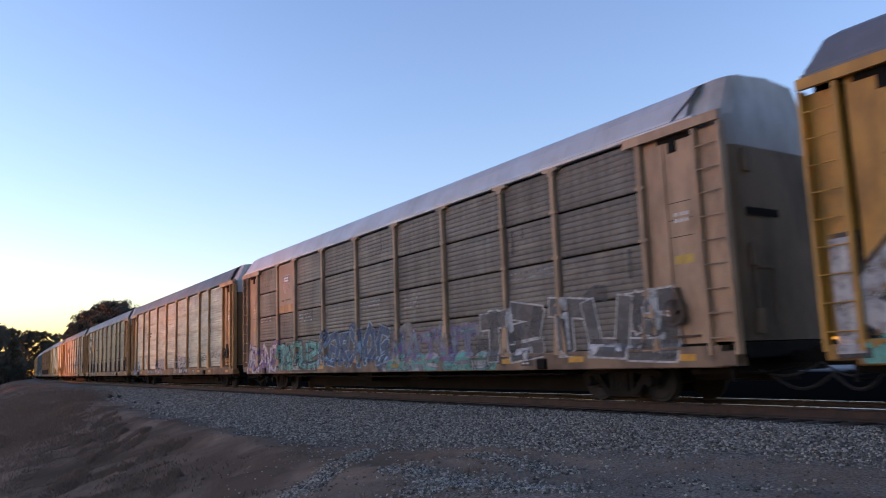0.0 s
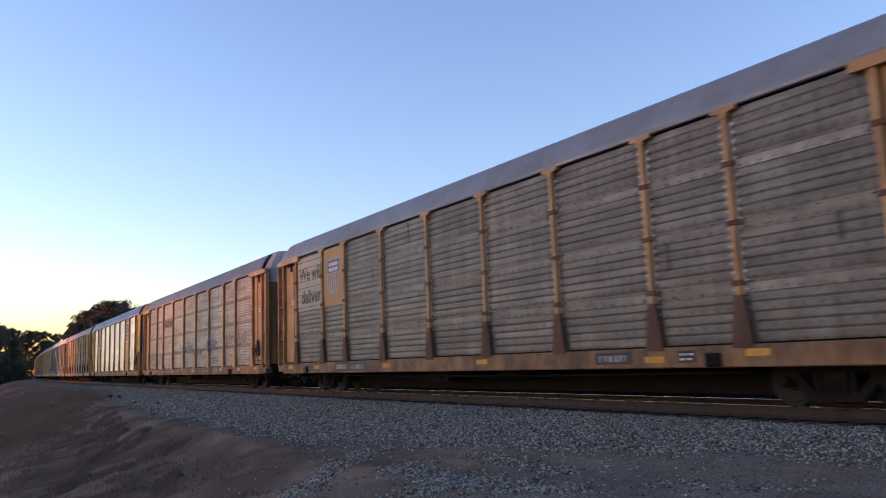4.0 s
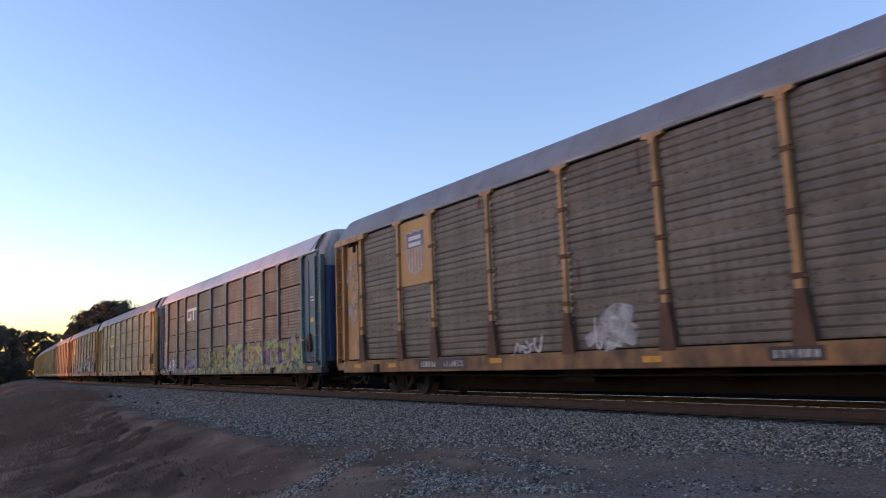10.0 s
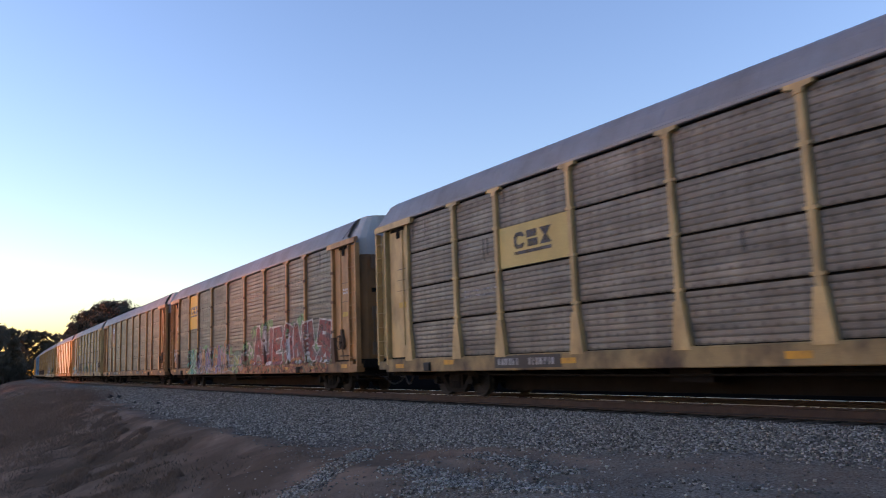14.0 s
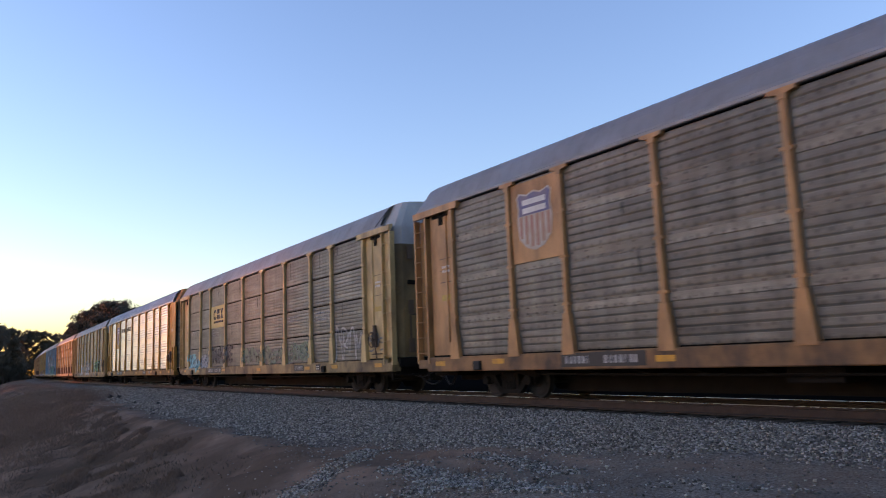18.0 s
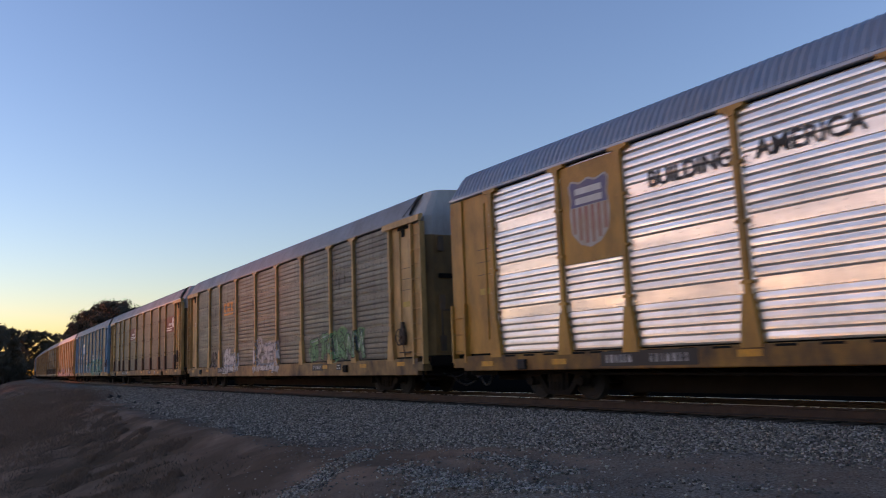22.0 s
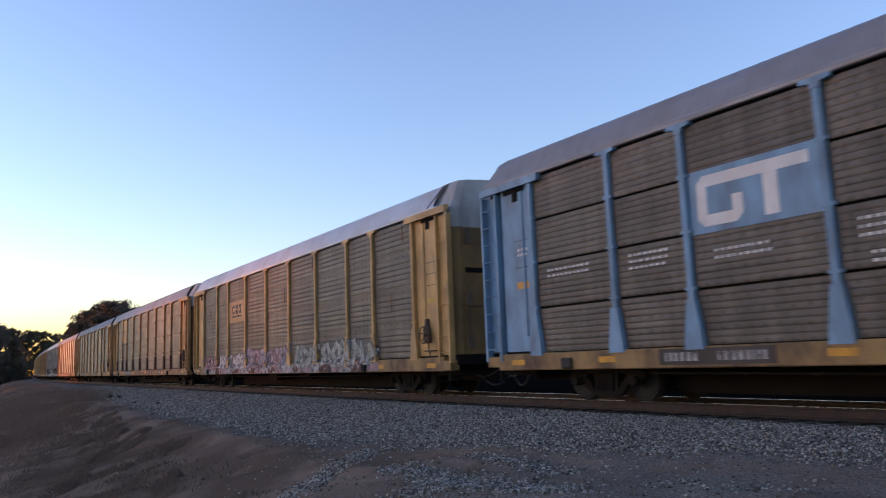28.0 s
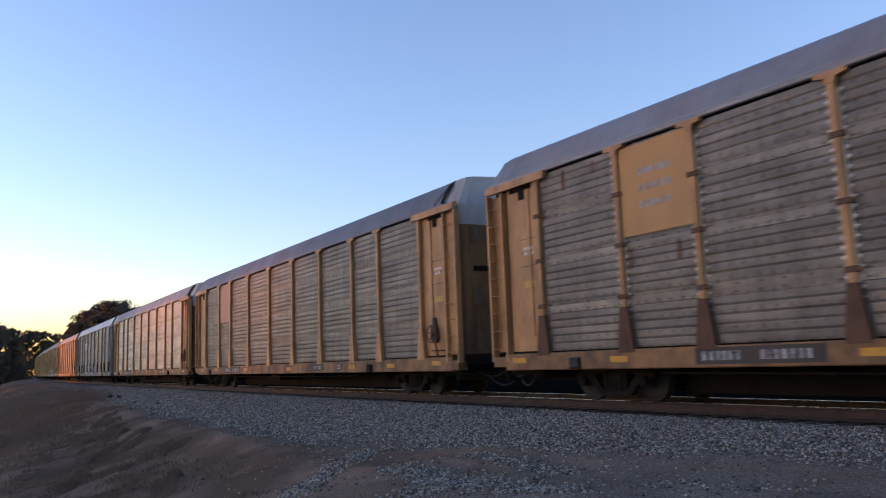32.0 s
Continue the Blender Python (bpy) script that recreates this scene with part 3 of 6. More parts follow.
def ladder_mesh(sgn, short=False):
    """Side ladder at one end of the car; sgn is the end."""
    sh = Shape()
    xa, xb = (12.88, 13.44) if sgn > 0 else (-13.0, -13.58)
    for x in (xa, xb):
        sh.box(x - 0.035, x + 0.035, FACE - 0.07, FACE + 0.10, 0.92, 2.45 if short else EAVE - 0.22)
    for i in range(3 if short else 9):
        z = 1.22 + i * 0.44
        sh.tube([(min(xa, xb), FACE - 0.05, z), (max(xa, xb), FACE - 0.05, z)], 0.014, 6)
    return sh.mesh("ladder")


def pocket_mesh(sgn, plain=False):
    """Plain end sheet beside the door, with its folded edges."""
    sh = Shape()
    a, b = (11.56, 12.86) if sgn > 0 else ((-13.05, -11.72) if plain else (-12.88, -11.73))
    sh.box(a, b, FACE + 0.05, FACE + 0.09, SILL_TOP + 0.05, EAVE - 0.04 if plain else EAVE - 0.18)
    c = sgn * 12.05
    sh.box(c - 0.03, c + 0.03, FACE + 0.02, FACE + 0.06, SILL_TOP + 0.4, EAVE - 0.3)
    return sh.mesh("end_sheet")


def header_mesh(sgn):
    a, b = (11.15, 13.46) if sgn > 0 else (-13.6, -11.3)
    return Shape().prism("x", [(FACE - 0.10, EAVE - 0.20), (FACE - 0.02, EAVE - 0.20), (FACE + 0.06, EAVE - 0.06), (FACE + 0.06, EAVE + 0.02), (FACE - 0.10, EAVE - 0.02)], a, b).mesh("header")


def wall_mesh():
    """Inner shell behind the panels, the far side and the ends; its black is the inside's shade."""
    sh = Shape()
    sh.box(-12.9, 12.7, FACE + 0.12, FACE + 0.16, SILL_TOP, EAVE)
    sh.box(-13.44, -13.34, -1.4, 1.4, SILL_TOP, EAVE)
    return sh.mesh("inner_wall")


def far_wall_mesh():
    sh = Shape().sheet(ridged(SILL_TOP, EAVE, 0.42, 0.03, -FACE), -13.2, 13.2)
    sh.sheet([(-FACE - 0.05, SILL_TOP), (-FACE - 0.05, EAVE)], -13.2, 13.2)
    return sh.mesh("far_wall")


def coupler_mesh(sgn):
    sh = Shape()
    a, b = sorted((sgn * 13.0, sgn * 14.12))
    sh.box(a, b, -0.12, 0.12, 0.74, 0.96, 0.03)
    a, b = sorted((sgn * 13.95, sgn * 14.33))
    sh.box(a, b, -0.2, 0.16, 0.68, 1.02, 0.04)
    return sh.mesh("coupler")


def hose_mesh(sgn):
    pts = [(sgn * (13.2 + 1.1 * t), -0.55 + 0.3 * t, 0.62 - 0.34 * math.sin(math.pi * t * 0.92)) for t in [i / 9 for i in range(10)]]
    sh = Shape().tube(pts, 0.028)
    sh.tube([(sgn * (13.1 + 1.2 * t), -0.9 + 0.35 * t, 0.74 - 0.22 * math.sin(math.pi * t)) for t in [i / 8 for i in range(9)]], 0.018)
    return sh.mesh("air_hose")


def brake_mesh():
    """Gear housing, spoked hand wheel and chain guard beside the ladder."""
    sh = Shape()
    sh.prism("y", [(12.06, 1.52), (12.30, 1.50), (12.36, 1.62), (12.34, 1.86), (12.26, 2.02), (12.22, 2.20), (12.14, 2.20), (12.12, 2.02), (12.02, 1.86), (12.01, 1.64)], FACE - 0.05, FACE + 0.05)
    c, r, y = (12.19, 1.74), 0.24, FACE - 0.13
    rim = [(c[0] + r * math.cos(math.pi * k / 9), y, c[1] + r * math.sin(math.pi * k / 9)) for k in range(19)]
    sh.tube(rim, 0.019, 6)
    for k in range(5):
        a = 2 * math.pi * k / 5 + 0.3
        sh.tube([(c[0], y + 0.03, c[1]), (c[0] + r * math.cos(a), y, c[1] + r * math.sin(a))], 0.013, 5)
    sh.ring("y", c, 0.05, y, FACE, 10)
    sh.box(11.98, 12.62, FACE - 0.02, FACE + 0.06, 1.26, 1.30)
    sh.tube([(12.22, FACE - 0.02, 1.5), (12.26, FACE + 0.02, 1.1)], 0.018, 6)
    return sh.mesh("hand_brake")


def hood_trim_mesh():
    """The dark rubber edge between the roof and the hood of the end doors."""
    sh = Shape()
    for y, z in ROOF:
        x = 12.75 - max(0.0, 0.45 - (z - EAVE) / RISE * 0.75)
        for d in (-0.01, 0.075):
            sh.v.append((x + d, y * 1.008, z + 0.012))
    for k in range(len(ROOF) - 1):
        sh.f.append((2 * k, 2 * k + 1, 2 * k + 3, 2 * k + 2))
    return sh.mesh("hood_trim")


def seal_mesh():
    """The dark upright seal between the end doors, with a step board over it."""
    sh = Shape()
    for z0, z1 in ((1.2, EAVE + 0.6),):
        sh.box(13.45, 13.52, -0.05, 0.05, z0, z1)
    sh.box(13.2, 13.56, -0.28, 0.28, EAVE + 0.82, EAVE + 0.85)
    return sh.mesh("door_seal")


def slot_mesh(sgn):
    x = sgn * 12.3
    sh = Shape().box(x - 0.09, x + 0.09, FACE + 0.02, FACE + 0.06, EAVE - 0.52, EAVE - 0.2)
    a, b = sorted((sgn * 11.95, sgn * 12.75))
    sh.box(a, b, FACE + 0.03, FACE + 0.07, EAVE - 0.30, EAVE - 0.2)
    return sh.mesh("door_slot")


def plate(w, h, y=0.0, d=0.012):
    return Shape().box(-w / 2, w / 2, y, y + d, -h / 2, h / 2).mesh("plate")


def car(label, style="rows", skin="dark", frame_paint="yellow", sill_paint=None, roof="grey", ribbed=False, gusset=None, cap=None, end_paint=None, signs=(), rail_cap=None, door=None, low=SILL_LOW, pitch=0.17, seal=False):
    """One covered car carrier, with x = 0 at its middle and z = 0 on the rails."""
    top = tagged(new("autorack_car"), label, "railcar", "cars of the train")
    pm = paint[frame_paint]
    sp = grimy_or_shaded[sill_paint or frame_paint]
    ep = paint[end_paint or frame_paint]
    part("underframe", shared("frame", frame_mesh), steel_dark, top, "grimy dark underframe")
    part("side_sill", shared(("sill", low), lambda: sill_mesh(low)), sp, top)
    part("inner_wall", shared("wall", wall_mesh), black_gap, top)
    part("far_wall", shared("far", far_wall_mesh), side[skin], top)
    part("roof", shared(("roof", ribbed), lambda: roof_mesh(ribbed)), roof_mat[roof], top, "weathered metal roof")
    sh = lambda: Shape().box(-13.54, 12.9, FACE - 0.035, FACE + 0.1, EAVE - 0.035, EAVE + 0.06, 0.02).mesh("eave_rail")
    part("eave_rail", shared("eave", sh), roof_mat[rail_cap or roof], top)
    for i, w in enumerate(BAYS):
        x0 = POSTS[i]
        if i in signs and style == "bright":
            continue
        if style == "rows":
            h = (EAVE - 0.06 - SILL_TOP) / 4
            for k in range(4):
                part("side_panel", shared(("rows", w), lambda: panel_rows(w)), side[skin], top, at=(x0, FACE + 0.04, SILL_TOP + 0.02 + k * h))
        else:
            deep = 0.042 if skin == "bright" else 0.024 if skin in ("silver", "dull") else 0.003 if style == "smooth" else 0.008
            rib = 0.17 if skin == "bright" else 0.128 if skin in ("silver", "dull") else pitch
            me = shared(("zones", w, deep, rib), lambda: panel_zones(w, deep, rib))
            panel = part("side_panel", me, side[skin], top, at=(x0, FACE + 0.04, 0.0))
            if skin in ("grey", "brown"):
                tagged(part("riveting", shared(("rivets", w), lambda: riveting(w)), rivet_mat, panel, "rusty rivet heads in rows"), kind="stuff")
            if skin in ("dull", "grey", "silver") and style == "zones":
                zone = (EAVE - 0.105 - SILL_TOP - 0.75) / 4
                for k in range(3):
                    if skin == "grey" and (i * 5 + k * 3 + len(label)) % 4 == 0:
                        continue
                    part("plain_band", shared(("band", w), lambda: Shape().box(0.08, w - 0.08, -0.008, 0.003, 0.0, 0.16).mesh("plain_band")), side["pale" if skin == "grey" else "grey" if skin == "dull" else "dull"], panel, at=(0.0, 0.0, SILL_TOP + 0.04 + zone * (k + 1) + 0.25 * k))
    for x in POSTS:
        p = part("post", shared("post", post_mesh), pm, top, at=(x, FACE, 0))
        part("gusset", shared("gusset", gusset_mesh), gusset or pm, p)
        part("post_cap", shared("cap", post_cap_mesh), pm, p)
        if gusset is rust_mat:
            for k in range(1, 4):
                part("bracket", shared("bracket", lambda: Shape().box(-0.11, 0.11, -0.069, 0.0, -0.05, 0.05, 0.008).mesh("bracket")), rust_mat, p, at=(0, 0, SILL_TOP + k * (EAVE - SILL_TOP) / 4))
    for sgn in (-1, 1):
        short = style == "bright"
        plain = short or end_paint == "deep_teal"
        part("end_sheet", shared(("pocket", sgn, plain), lambda: pocket_mesh(sgn, plain)), ep, top)
        if not plain:
            part("header", shared(("header", sgn), lambda: header_mesh(sgn)), pm, top)
        part("ladder", shared(("ladder", sgn, short), lambda: ladder_mesh(sgn, short)), pm, top)
        if not plain:
            part("door_slot", shared(("slot", sgn), lambda: slot_mesh(sgn)), black_gap, top)
        part("coupler", shared(("coupler", sgn), lambda: coupler_mesh(sgn)), steel_dark, top)
        part("air_hose", shared(("hose", sgn), lambda: hose_mesh(sgn)), rubber, top)
        part("ladder_backing", shared(("back", sgn, short), lambda: Shape().box(12.9 if sgn > 0 else -13.56, 13.42 if sgn > 0 else -13.02, FACE + (0.0 if short else 0.03 if sgn > 0 else 0.12), FACE + (0.04 if short else 0.06 if sgn > 0 else 0.15), 1.15, EAVE - 0.05 if short else EAVE - 0.25).mesh("ladder_backing")), ep, top)
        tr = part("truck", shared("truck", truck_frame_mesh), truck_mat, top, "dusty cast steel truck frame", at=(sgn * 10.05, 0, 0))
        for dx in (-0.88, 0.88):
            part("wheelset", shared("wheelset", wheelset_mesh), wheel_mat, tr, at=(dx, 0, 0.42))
    if style == "bright":
        for i in range(9):
            for k in (0.22, 0.5, 0.78):
                part("sill_slot", shared("sill_slot", lambda: Shape().box(-0.2, 0.2, 0.0, 0.01, -0.022, 0.022).mesh("sill_slot")), black_gap, top, at=(POSTS[i] + BAYS[i] * k, FACE - 0.054, SILL_TOP - 0.035))
    part("hand_brake", shared("brake", brake_mesh), brake_mat, top, "rusty hand brake wheel and housing")
    part("hood_trim", shared("hood_trim", hood_trim_mesh), rubber, top, "dark rubber edge of the hood")
    if seal:
        part("door_seal", shared("seal", seal_mesh), black_gap, top)
    part("end_door", shared("door", lambda: end_door_mesh(1.15, 4.72)), door or door_paint[end_paint or frame_paint], top, "stained end doors, most darkened for shade")
    part("end_door_top", shared("door2", lambda: end_door_mesh(4.72, EAVE + 0.80)), cap or white_cap, top, "dirty white end hood")
    part("door_vent", shared("vent", lambda: Shape().box(13.44, 13.475, -1.0, -0.1, 3.42, 3.56).mesh("door_vent")), black_gap, top)
    hatch = lambda: Shape().box(13.45, 13.472, -0.95, -0.90, 1.5, 2.5).box(13.45, 13.472, -0.42, -0.37, 1.5, 2.5).box(13.45, 13.472, -0.90, -0.42, 2.45, 2.5).mesh("hatch_frame")
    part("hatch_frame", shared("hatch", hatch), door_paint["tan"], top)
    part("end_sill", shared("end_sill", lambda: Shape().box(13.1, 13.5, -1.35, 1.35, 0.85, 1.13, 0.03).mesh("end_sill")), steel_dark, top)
    for k, (yy, zz) in enumerate(((0.35, 4.45), (0.35, 2.7), (0.35, 1.5))):
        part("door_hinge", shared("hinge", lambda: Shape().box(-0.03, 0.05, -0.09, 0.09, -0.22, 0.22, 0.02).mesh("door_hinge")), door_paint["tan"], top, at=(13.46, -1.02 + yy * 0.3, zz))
    return top


SPECS = [
    dict(label="yellow covered car carrier with teal and white spray paint", style="zones", skin="grey", frame_paint="gold", roof="slate"),
    dict(label="dark weathered car carrier with tan posts and spray paint", rail_cap="pale", style="rows", skin="dark", frame_paint="tan", roof="pale"),
    dict(label="silver ribbed car carrier with orange posts and dark scrawls", style="zones", skin="silver", frame_paint="orange", roof="slate"),
    dict(label="grey car carrier with orange posts and a shield panel", style="zones", skin="grey", frame_paint="orange", roof="grey", gusset=rust_mat),
    dict(label="silver car carrier with orange posts and faded blue stains", style="zones", skin="dull", frame_paint="orange", roof="slate"),
    dict(label="gold car carrier with bright aluminium panels and red octagons", style="bright", skin="bright", frame_paint="gold", roof="blue", ribbed=True, cap=paint["gold"], door=white_cap),
    dict(label="brownish grey car carrier with orange posts, rust and pale scrawls", style="zones", skin="brown", frame_paint="orange", roof="grey", gusset=rust_mat),
    dict(label="dark car carrier with teal posts and green spray paint", rail_cap="pale", style="rows", skin="brown", frame_paint="teal", roof="pale", end_paint="deep_teal", door=paint["navy"]),
    dict(label="grey car carrier with cream yellow posts and a yellow sign", style="rows", skin="grey", frame_paint="cream", roof="grey"),
    dict(label="grey car carrier with orange posts and red spray-painted letters", style="zones", skin="grey", frame_paint="orange", roof="grey", gusset=rust_mat),
    dict(label="grey car carrier with clean orange posts and a shield panel", seal=True, style="zones", skin="grey", frame_paint="orange", roof="grey"),
    dict(label="grey car carrier with cream posts, yellow sign and pale scrawls", style="rows", skin="grey", frame_paint="cream", roof="grey"),
    dict(label="gold car carrier with bright aluminium panels and a shield", style="bright", skin="bright", frame_paint="gold", roof="blue", ribbed=True, cap=grimy_or_shaded["gold"], door=side["grey"]),
    dict(label="grey car carrier with yellow posts, white and green spray paint", style="zones", skin="grey", frame_paint="yellow", roof="grey", low=0.60),
    dict(label="dark brown car carrier with yellow posts and a maroon sign", rail_cap="pale", style="smooth", skin="brown", frame_paint="yellow", roof="grey", gusset=rust_mat),
    dict(label="dark car carrier with light blue posts over a yellow sill", style="rows", skin="brown", frame_paint="blue", sill_paint="yellow", roof="grey"),
    dict(label="dark car carrier with yellow posts and white spray paint", rail_cap="pale", style="zones", skin="brown", frame_paint="yellow", roof="pale"),
    dict(label="grey car carrier with orange posts and a faded orange sign", style="zones", skin="grey", frame_paint="orange", roof="grey", gusset=rust_mat),
    dict(label="silver car carrier with orange posts", style="zones", skin="grey", frame_paint="orange", roof="slate"),
    dict(label="silver ribbed car carrier with pale bands", style="zones", skin="silver", frame_paint="orange", roof="grey"),
    dict(label="pale grey car carrier with dark gussets", style="zones", skin="grey", frame_paint="stone", roof="pale", gusset=black_paint),
    dict(label="brown car carrier with orange posts", style="zones", skin="brown", frame_paint="orange", roof="grey"),
    dict(label="grey car carrier with yellow posts", style="zones", skin="grey", frame_paint="yellow", roof="grey"),
    dict(label="grey car carrier with cream posts", style="rows", skin="grey", frame_paint="cream", roof="grey"),
    dict(label="silver car carrier with yellow posts", style="zones", skin="dull", frame_paint="yellow", roof="grey"),
    dict(label="brown car carrier with yellow posts", style="zones", skin="brown", frame_paint="yellow", roof="grey"),
]
cars = [car(**spec) for spec in SPECS]


def locomotive():
    """The engine that pushes at the tail of the train."""
    top = tagged(new("locomotive"), "orange diesel locomotive at the tail of the train", "locomotive")
    part("underframe", Shape().box(-10.6, 10.6, -1.45, 1.45, 1.15, 1.5, 0.03).box(-3.2, 3.2, -1.3, 1.3, 0.35, 1.15, 0.1).mesh("underframe"), steel_dark, top, "dark underframe with fuel tank")
    hood = Shape().prism("x", [(-0.95, 1.5), (0.95, 1.5), (0.95, 4.1), (0.7, 4.45), (-0.7, 4.45), (-0.95, 4.1)], -10.2, 4.6)
    part("long_hood", hood.mesh("long_hood"), paint["orange"], top, "orange engine hood")
    cab = Shape().prism("x", [(-1.45, 1.5), (1.45, 1.5), (1.45, 4.2), (0.95, 4.65), (-0.95, 4.65), (-1.45, 4.2)], 4.65, 7.4)
    part("cab", cab.mesh("cab"), paint["orange"], top, "orange driver's cab")
    part("nose", Shape().prism("y", [(7.45, 1.5), (9.6, 1.5), (9.6, 2.9), (9.2, 3.2), (7.45, 3.35)], -0.85, 0.85).mesh("nose"), paint["gold"], top, "yellow nose")
    for sgn in (-1, 1):
        part("cab_window", Shape().box(5.2, 6.8, sgn * 1.46 - 0.01, sgn * 1.46 + 0.01, 3.2, 3.95).mesh("cab_window"), black_paint, top)
        part("radiator", Shape().box(-10.0, -7.2, sgn * 1.2 - 0.3, sgn * 1.2 + 0.3, 3.5, 4.3, 0.1).mesh("radiator"), steel_dark, top)
        rail = Shape().tube([(-10.4, sgn * 1.4, 2.5), (4.4, sgn * 1.4, 2.5)], 0.02)
        for k in range(9):
            rail.tube([(-10.4 + 1.85 * k, sgn * 1.4, 1.5), (-10.4 + 1.85 * k, sgn * 1.4, 2.5)], 0.018, 6)
        part("handrail", rail.mesh("handrail"), white_paint, top)
        tr = part("truck", Shape().box(-2.4, 2.4, -1.15, -0.95, 0.4, 0.85, 0.05).box(-2.4, 2.4, 0.95, 1.15, 0.4, 0.85, 0.05).box(-0.3, 0.3, -1.0, 1.0, 0.5, 0.9).mesh("truck"), steel_dark, top, at=(sgn * 6.6, 0, 0))
        for dx in (-1.8, 0.0, 1.8):
            part("wheelset", shared("wheelset", wheelset_mesh), wheel_mat, tr, at=(dx, 0, 0.42))
    part("exhaust_fan", Shape().ring("z", (-8.6, 0.0), 0.6, 4.45, 4.6, 16).ring("z", (-7.0, 0.0), 0.6, 4.45, 4.6, 16).mesh("exhaust_fan"), steel_dark, top)
    return top


cars.append(locomotive())


# ---- signs, stencils and spray paint on the cars ----
def spray(name, col, rough=0.6):
    m = material(name, col, rough, 0.0, [c * 0.55 + 0.06 for c in col], 0.6, 1.6, 0.2, 0.05, 50.0, 0.15)
    n, l = m.node_tree.nodes, m.node_tree.links
    tc = n.new("ShaderNodeTexCoord")
    mist = n.new("ShaderNodeTexNoise")
    socket(mist, "Scale", 3.2)
    socket(mist, "Detail", 8.0)
    socket(mist, "Roughness", 0.72)
    l.new(tc.outputs["Object"], mist.inputs["Vector"])
    worn = n.new("ShaderNodeMapRange")
    socket(worn, "From Min", 0.36)
    socket(worn, "From Max", 0.56)
    socket(worn, "To Min", 0.25)
    socket(worn, "To Max", 0.92)
    l.new(mist.outputs["Fac"], worn.inputs["Value"])
    l.new(worn.outputs[0], n["Principled BSDF"].inputs["Alpha"])
    return m


inks = {
    "white": spray("white_spray", (0.55, 0.545, 0.54)), "pale": spray("pale_grey_spray", (0.42, 0.42, 0.43)), "black": spray("black_spray", (0.02, 0.02, 0.024)),
    "navy": spray("navy_spray", (0.025, 0.075, 0.16)), "sky": spray("light_blue_spray", (0.30, 0.46, 0.56)), "teal": spray("teal_spray", (0.07, 0.36, 0.30)),
    "purple": spray("purple_spray", (0.20, 0.13, 0.30)), "green": spray("green_spray", (0.15, 0.34, 0.15)), "lime": spray("lime_spray", (0.30, 0.37, 0.11)),
    "red": spray("red_spray", (0.25, 0.045, 0.04)), "pink": spray("pink_spray", (0.36, 0.22, 0.24)), "orange": spray("orange_spray", (0.44, 0.20, 0.07)),
    "cyan": spray("cyan_spray", (0.16, 0.50, 0.55)), "dusk": spray("faded_blue_spray", (0.16, 0.18, 0.25)), "moss": spray("faded_green_spray", (0.15, 0.22, 0.15)),
    "lilac": spray("lilac_spray", (0.29, 0.26, 0.33)), "olive": spray("olive_spray", (0.16, 0.17, 0.08)), "chalk": spray("chalky_green_spray", (0.36, 0.38, 0.35)), "smoke": spray("dark_grey_spray", (0.06, 0.058, 0.06)), "grey": spray("grey_spray", (0.22, 0.215, 0.21)),
}


def skin_y(x, z):
    """How far out the car's side lies at a place on it."""
    if z < SILL_TOP:
        return FACE - 0.055
    d = min(abs(x - p) for p in POSTS)
    if z < SILL_TOP + 0.85 and d < 0.21 - 0.12 * (z - SILL_TOP) / 0.85:
        return FACE - 0.080
    if d < 0.075:
        return FACE - 0.064
    return FACE + 0.022


GLYPHS = [
    [[(0, 0), (0, 1), (0.7, 0.95), (0.7, 0.5), (0.1, 0.5)], [(0.3, 0.5), (0.9, 0)]],
    [[(0.9, 0.9), (0.3, 1), (0, 0.6), (0.1, 0.1), (0.8, 0), (0.9, 0.4), (0.5, 0.4)]],
    [[(0, 1), (0.1, 0.1), (0.8, 0), (0.9, 1)]],
    [[(0.9, 1), (0.1, 0.9), (0.2, 0.55), (0.8, 0.45), (0.8, 0.05), (0, 0)]],
    [[(0, 0), (0, 1), (0.9, 0.05), (0.9, 1)]],
    [[(0, 0), (0.4, 1), (0.9, 0)], [(0.2, 0.4), (0.75, 0.4)]],
    [[(0.5, 1), (0, 0.6), (0.2, 0), (0.8, 0.1), (0.9, 0.7), (0.45, 1)]],
    [[(0, 0.1), (0.3, 0.9), (0.5, 0.3), (0.7, 1), (1, 0)]],
]


FORMS = [
    [[(0.05, 0), (0, 1), (0.75, 1), (0.85, 0.6), (0.1, 0.5), (0.95, 0)]],
    [[(1, 0.85), (0.35, 1), (0, 0.55), (0.25, 0), (1, 0.1), (0.95, 0.5), (0.55, 0.45)]],
    [[(0, 1), (0.1, 0.05), (0.85, 0), (1, 1)]],
    [[(0.95, 1), (0.05, 0.92), (0.15, 0.55), (0.9, 0.45), (0.85, 0), (0, 0.05)]],
    [[(0, 0), (0.08, 1), (0.85, 0), (1, 1)]],
    [[(0, 0), (0.5, 1), (1, 0)], [(0.2, 0.35), (0.85, 0.35)]],
    [[(0.5, 1), (0, 0.55), (0.35, 0), (0.95, 0.3), (0.85, 0.85), (0.5, 1)]],
    [[(0, 0), (0.15, 1), (0.5, 0.35), (0.85, 1), (1, 0)]],
    [[(1, 1), (0, 0.95), (0.05, 0), (1, 0.05)], [(0.05, 0.5), (0.75, 0.52)]],
    [[(0, 1), (0.05, 0)], [(1, 1), (0.1, 0.45), (1, 0)]],
    [[(0, 1), (1, 0.95)], [(0.5, 1), (0.55, 0)]],
]


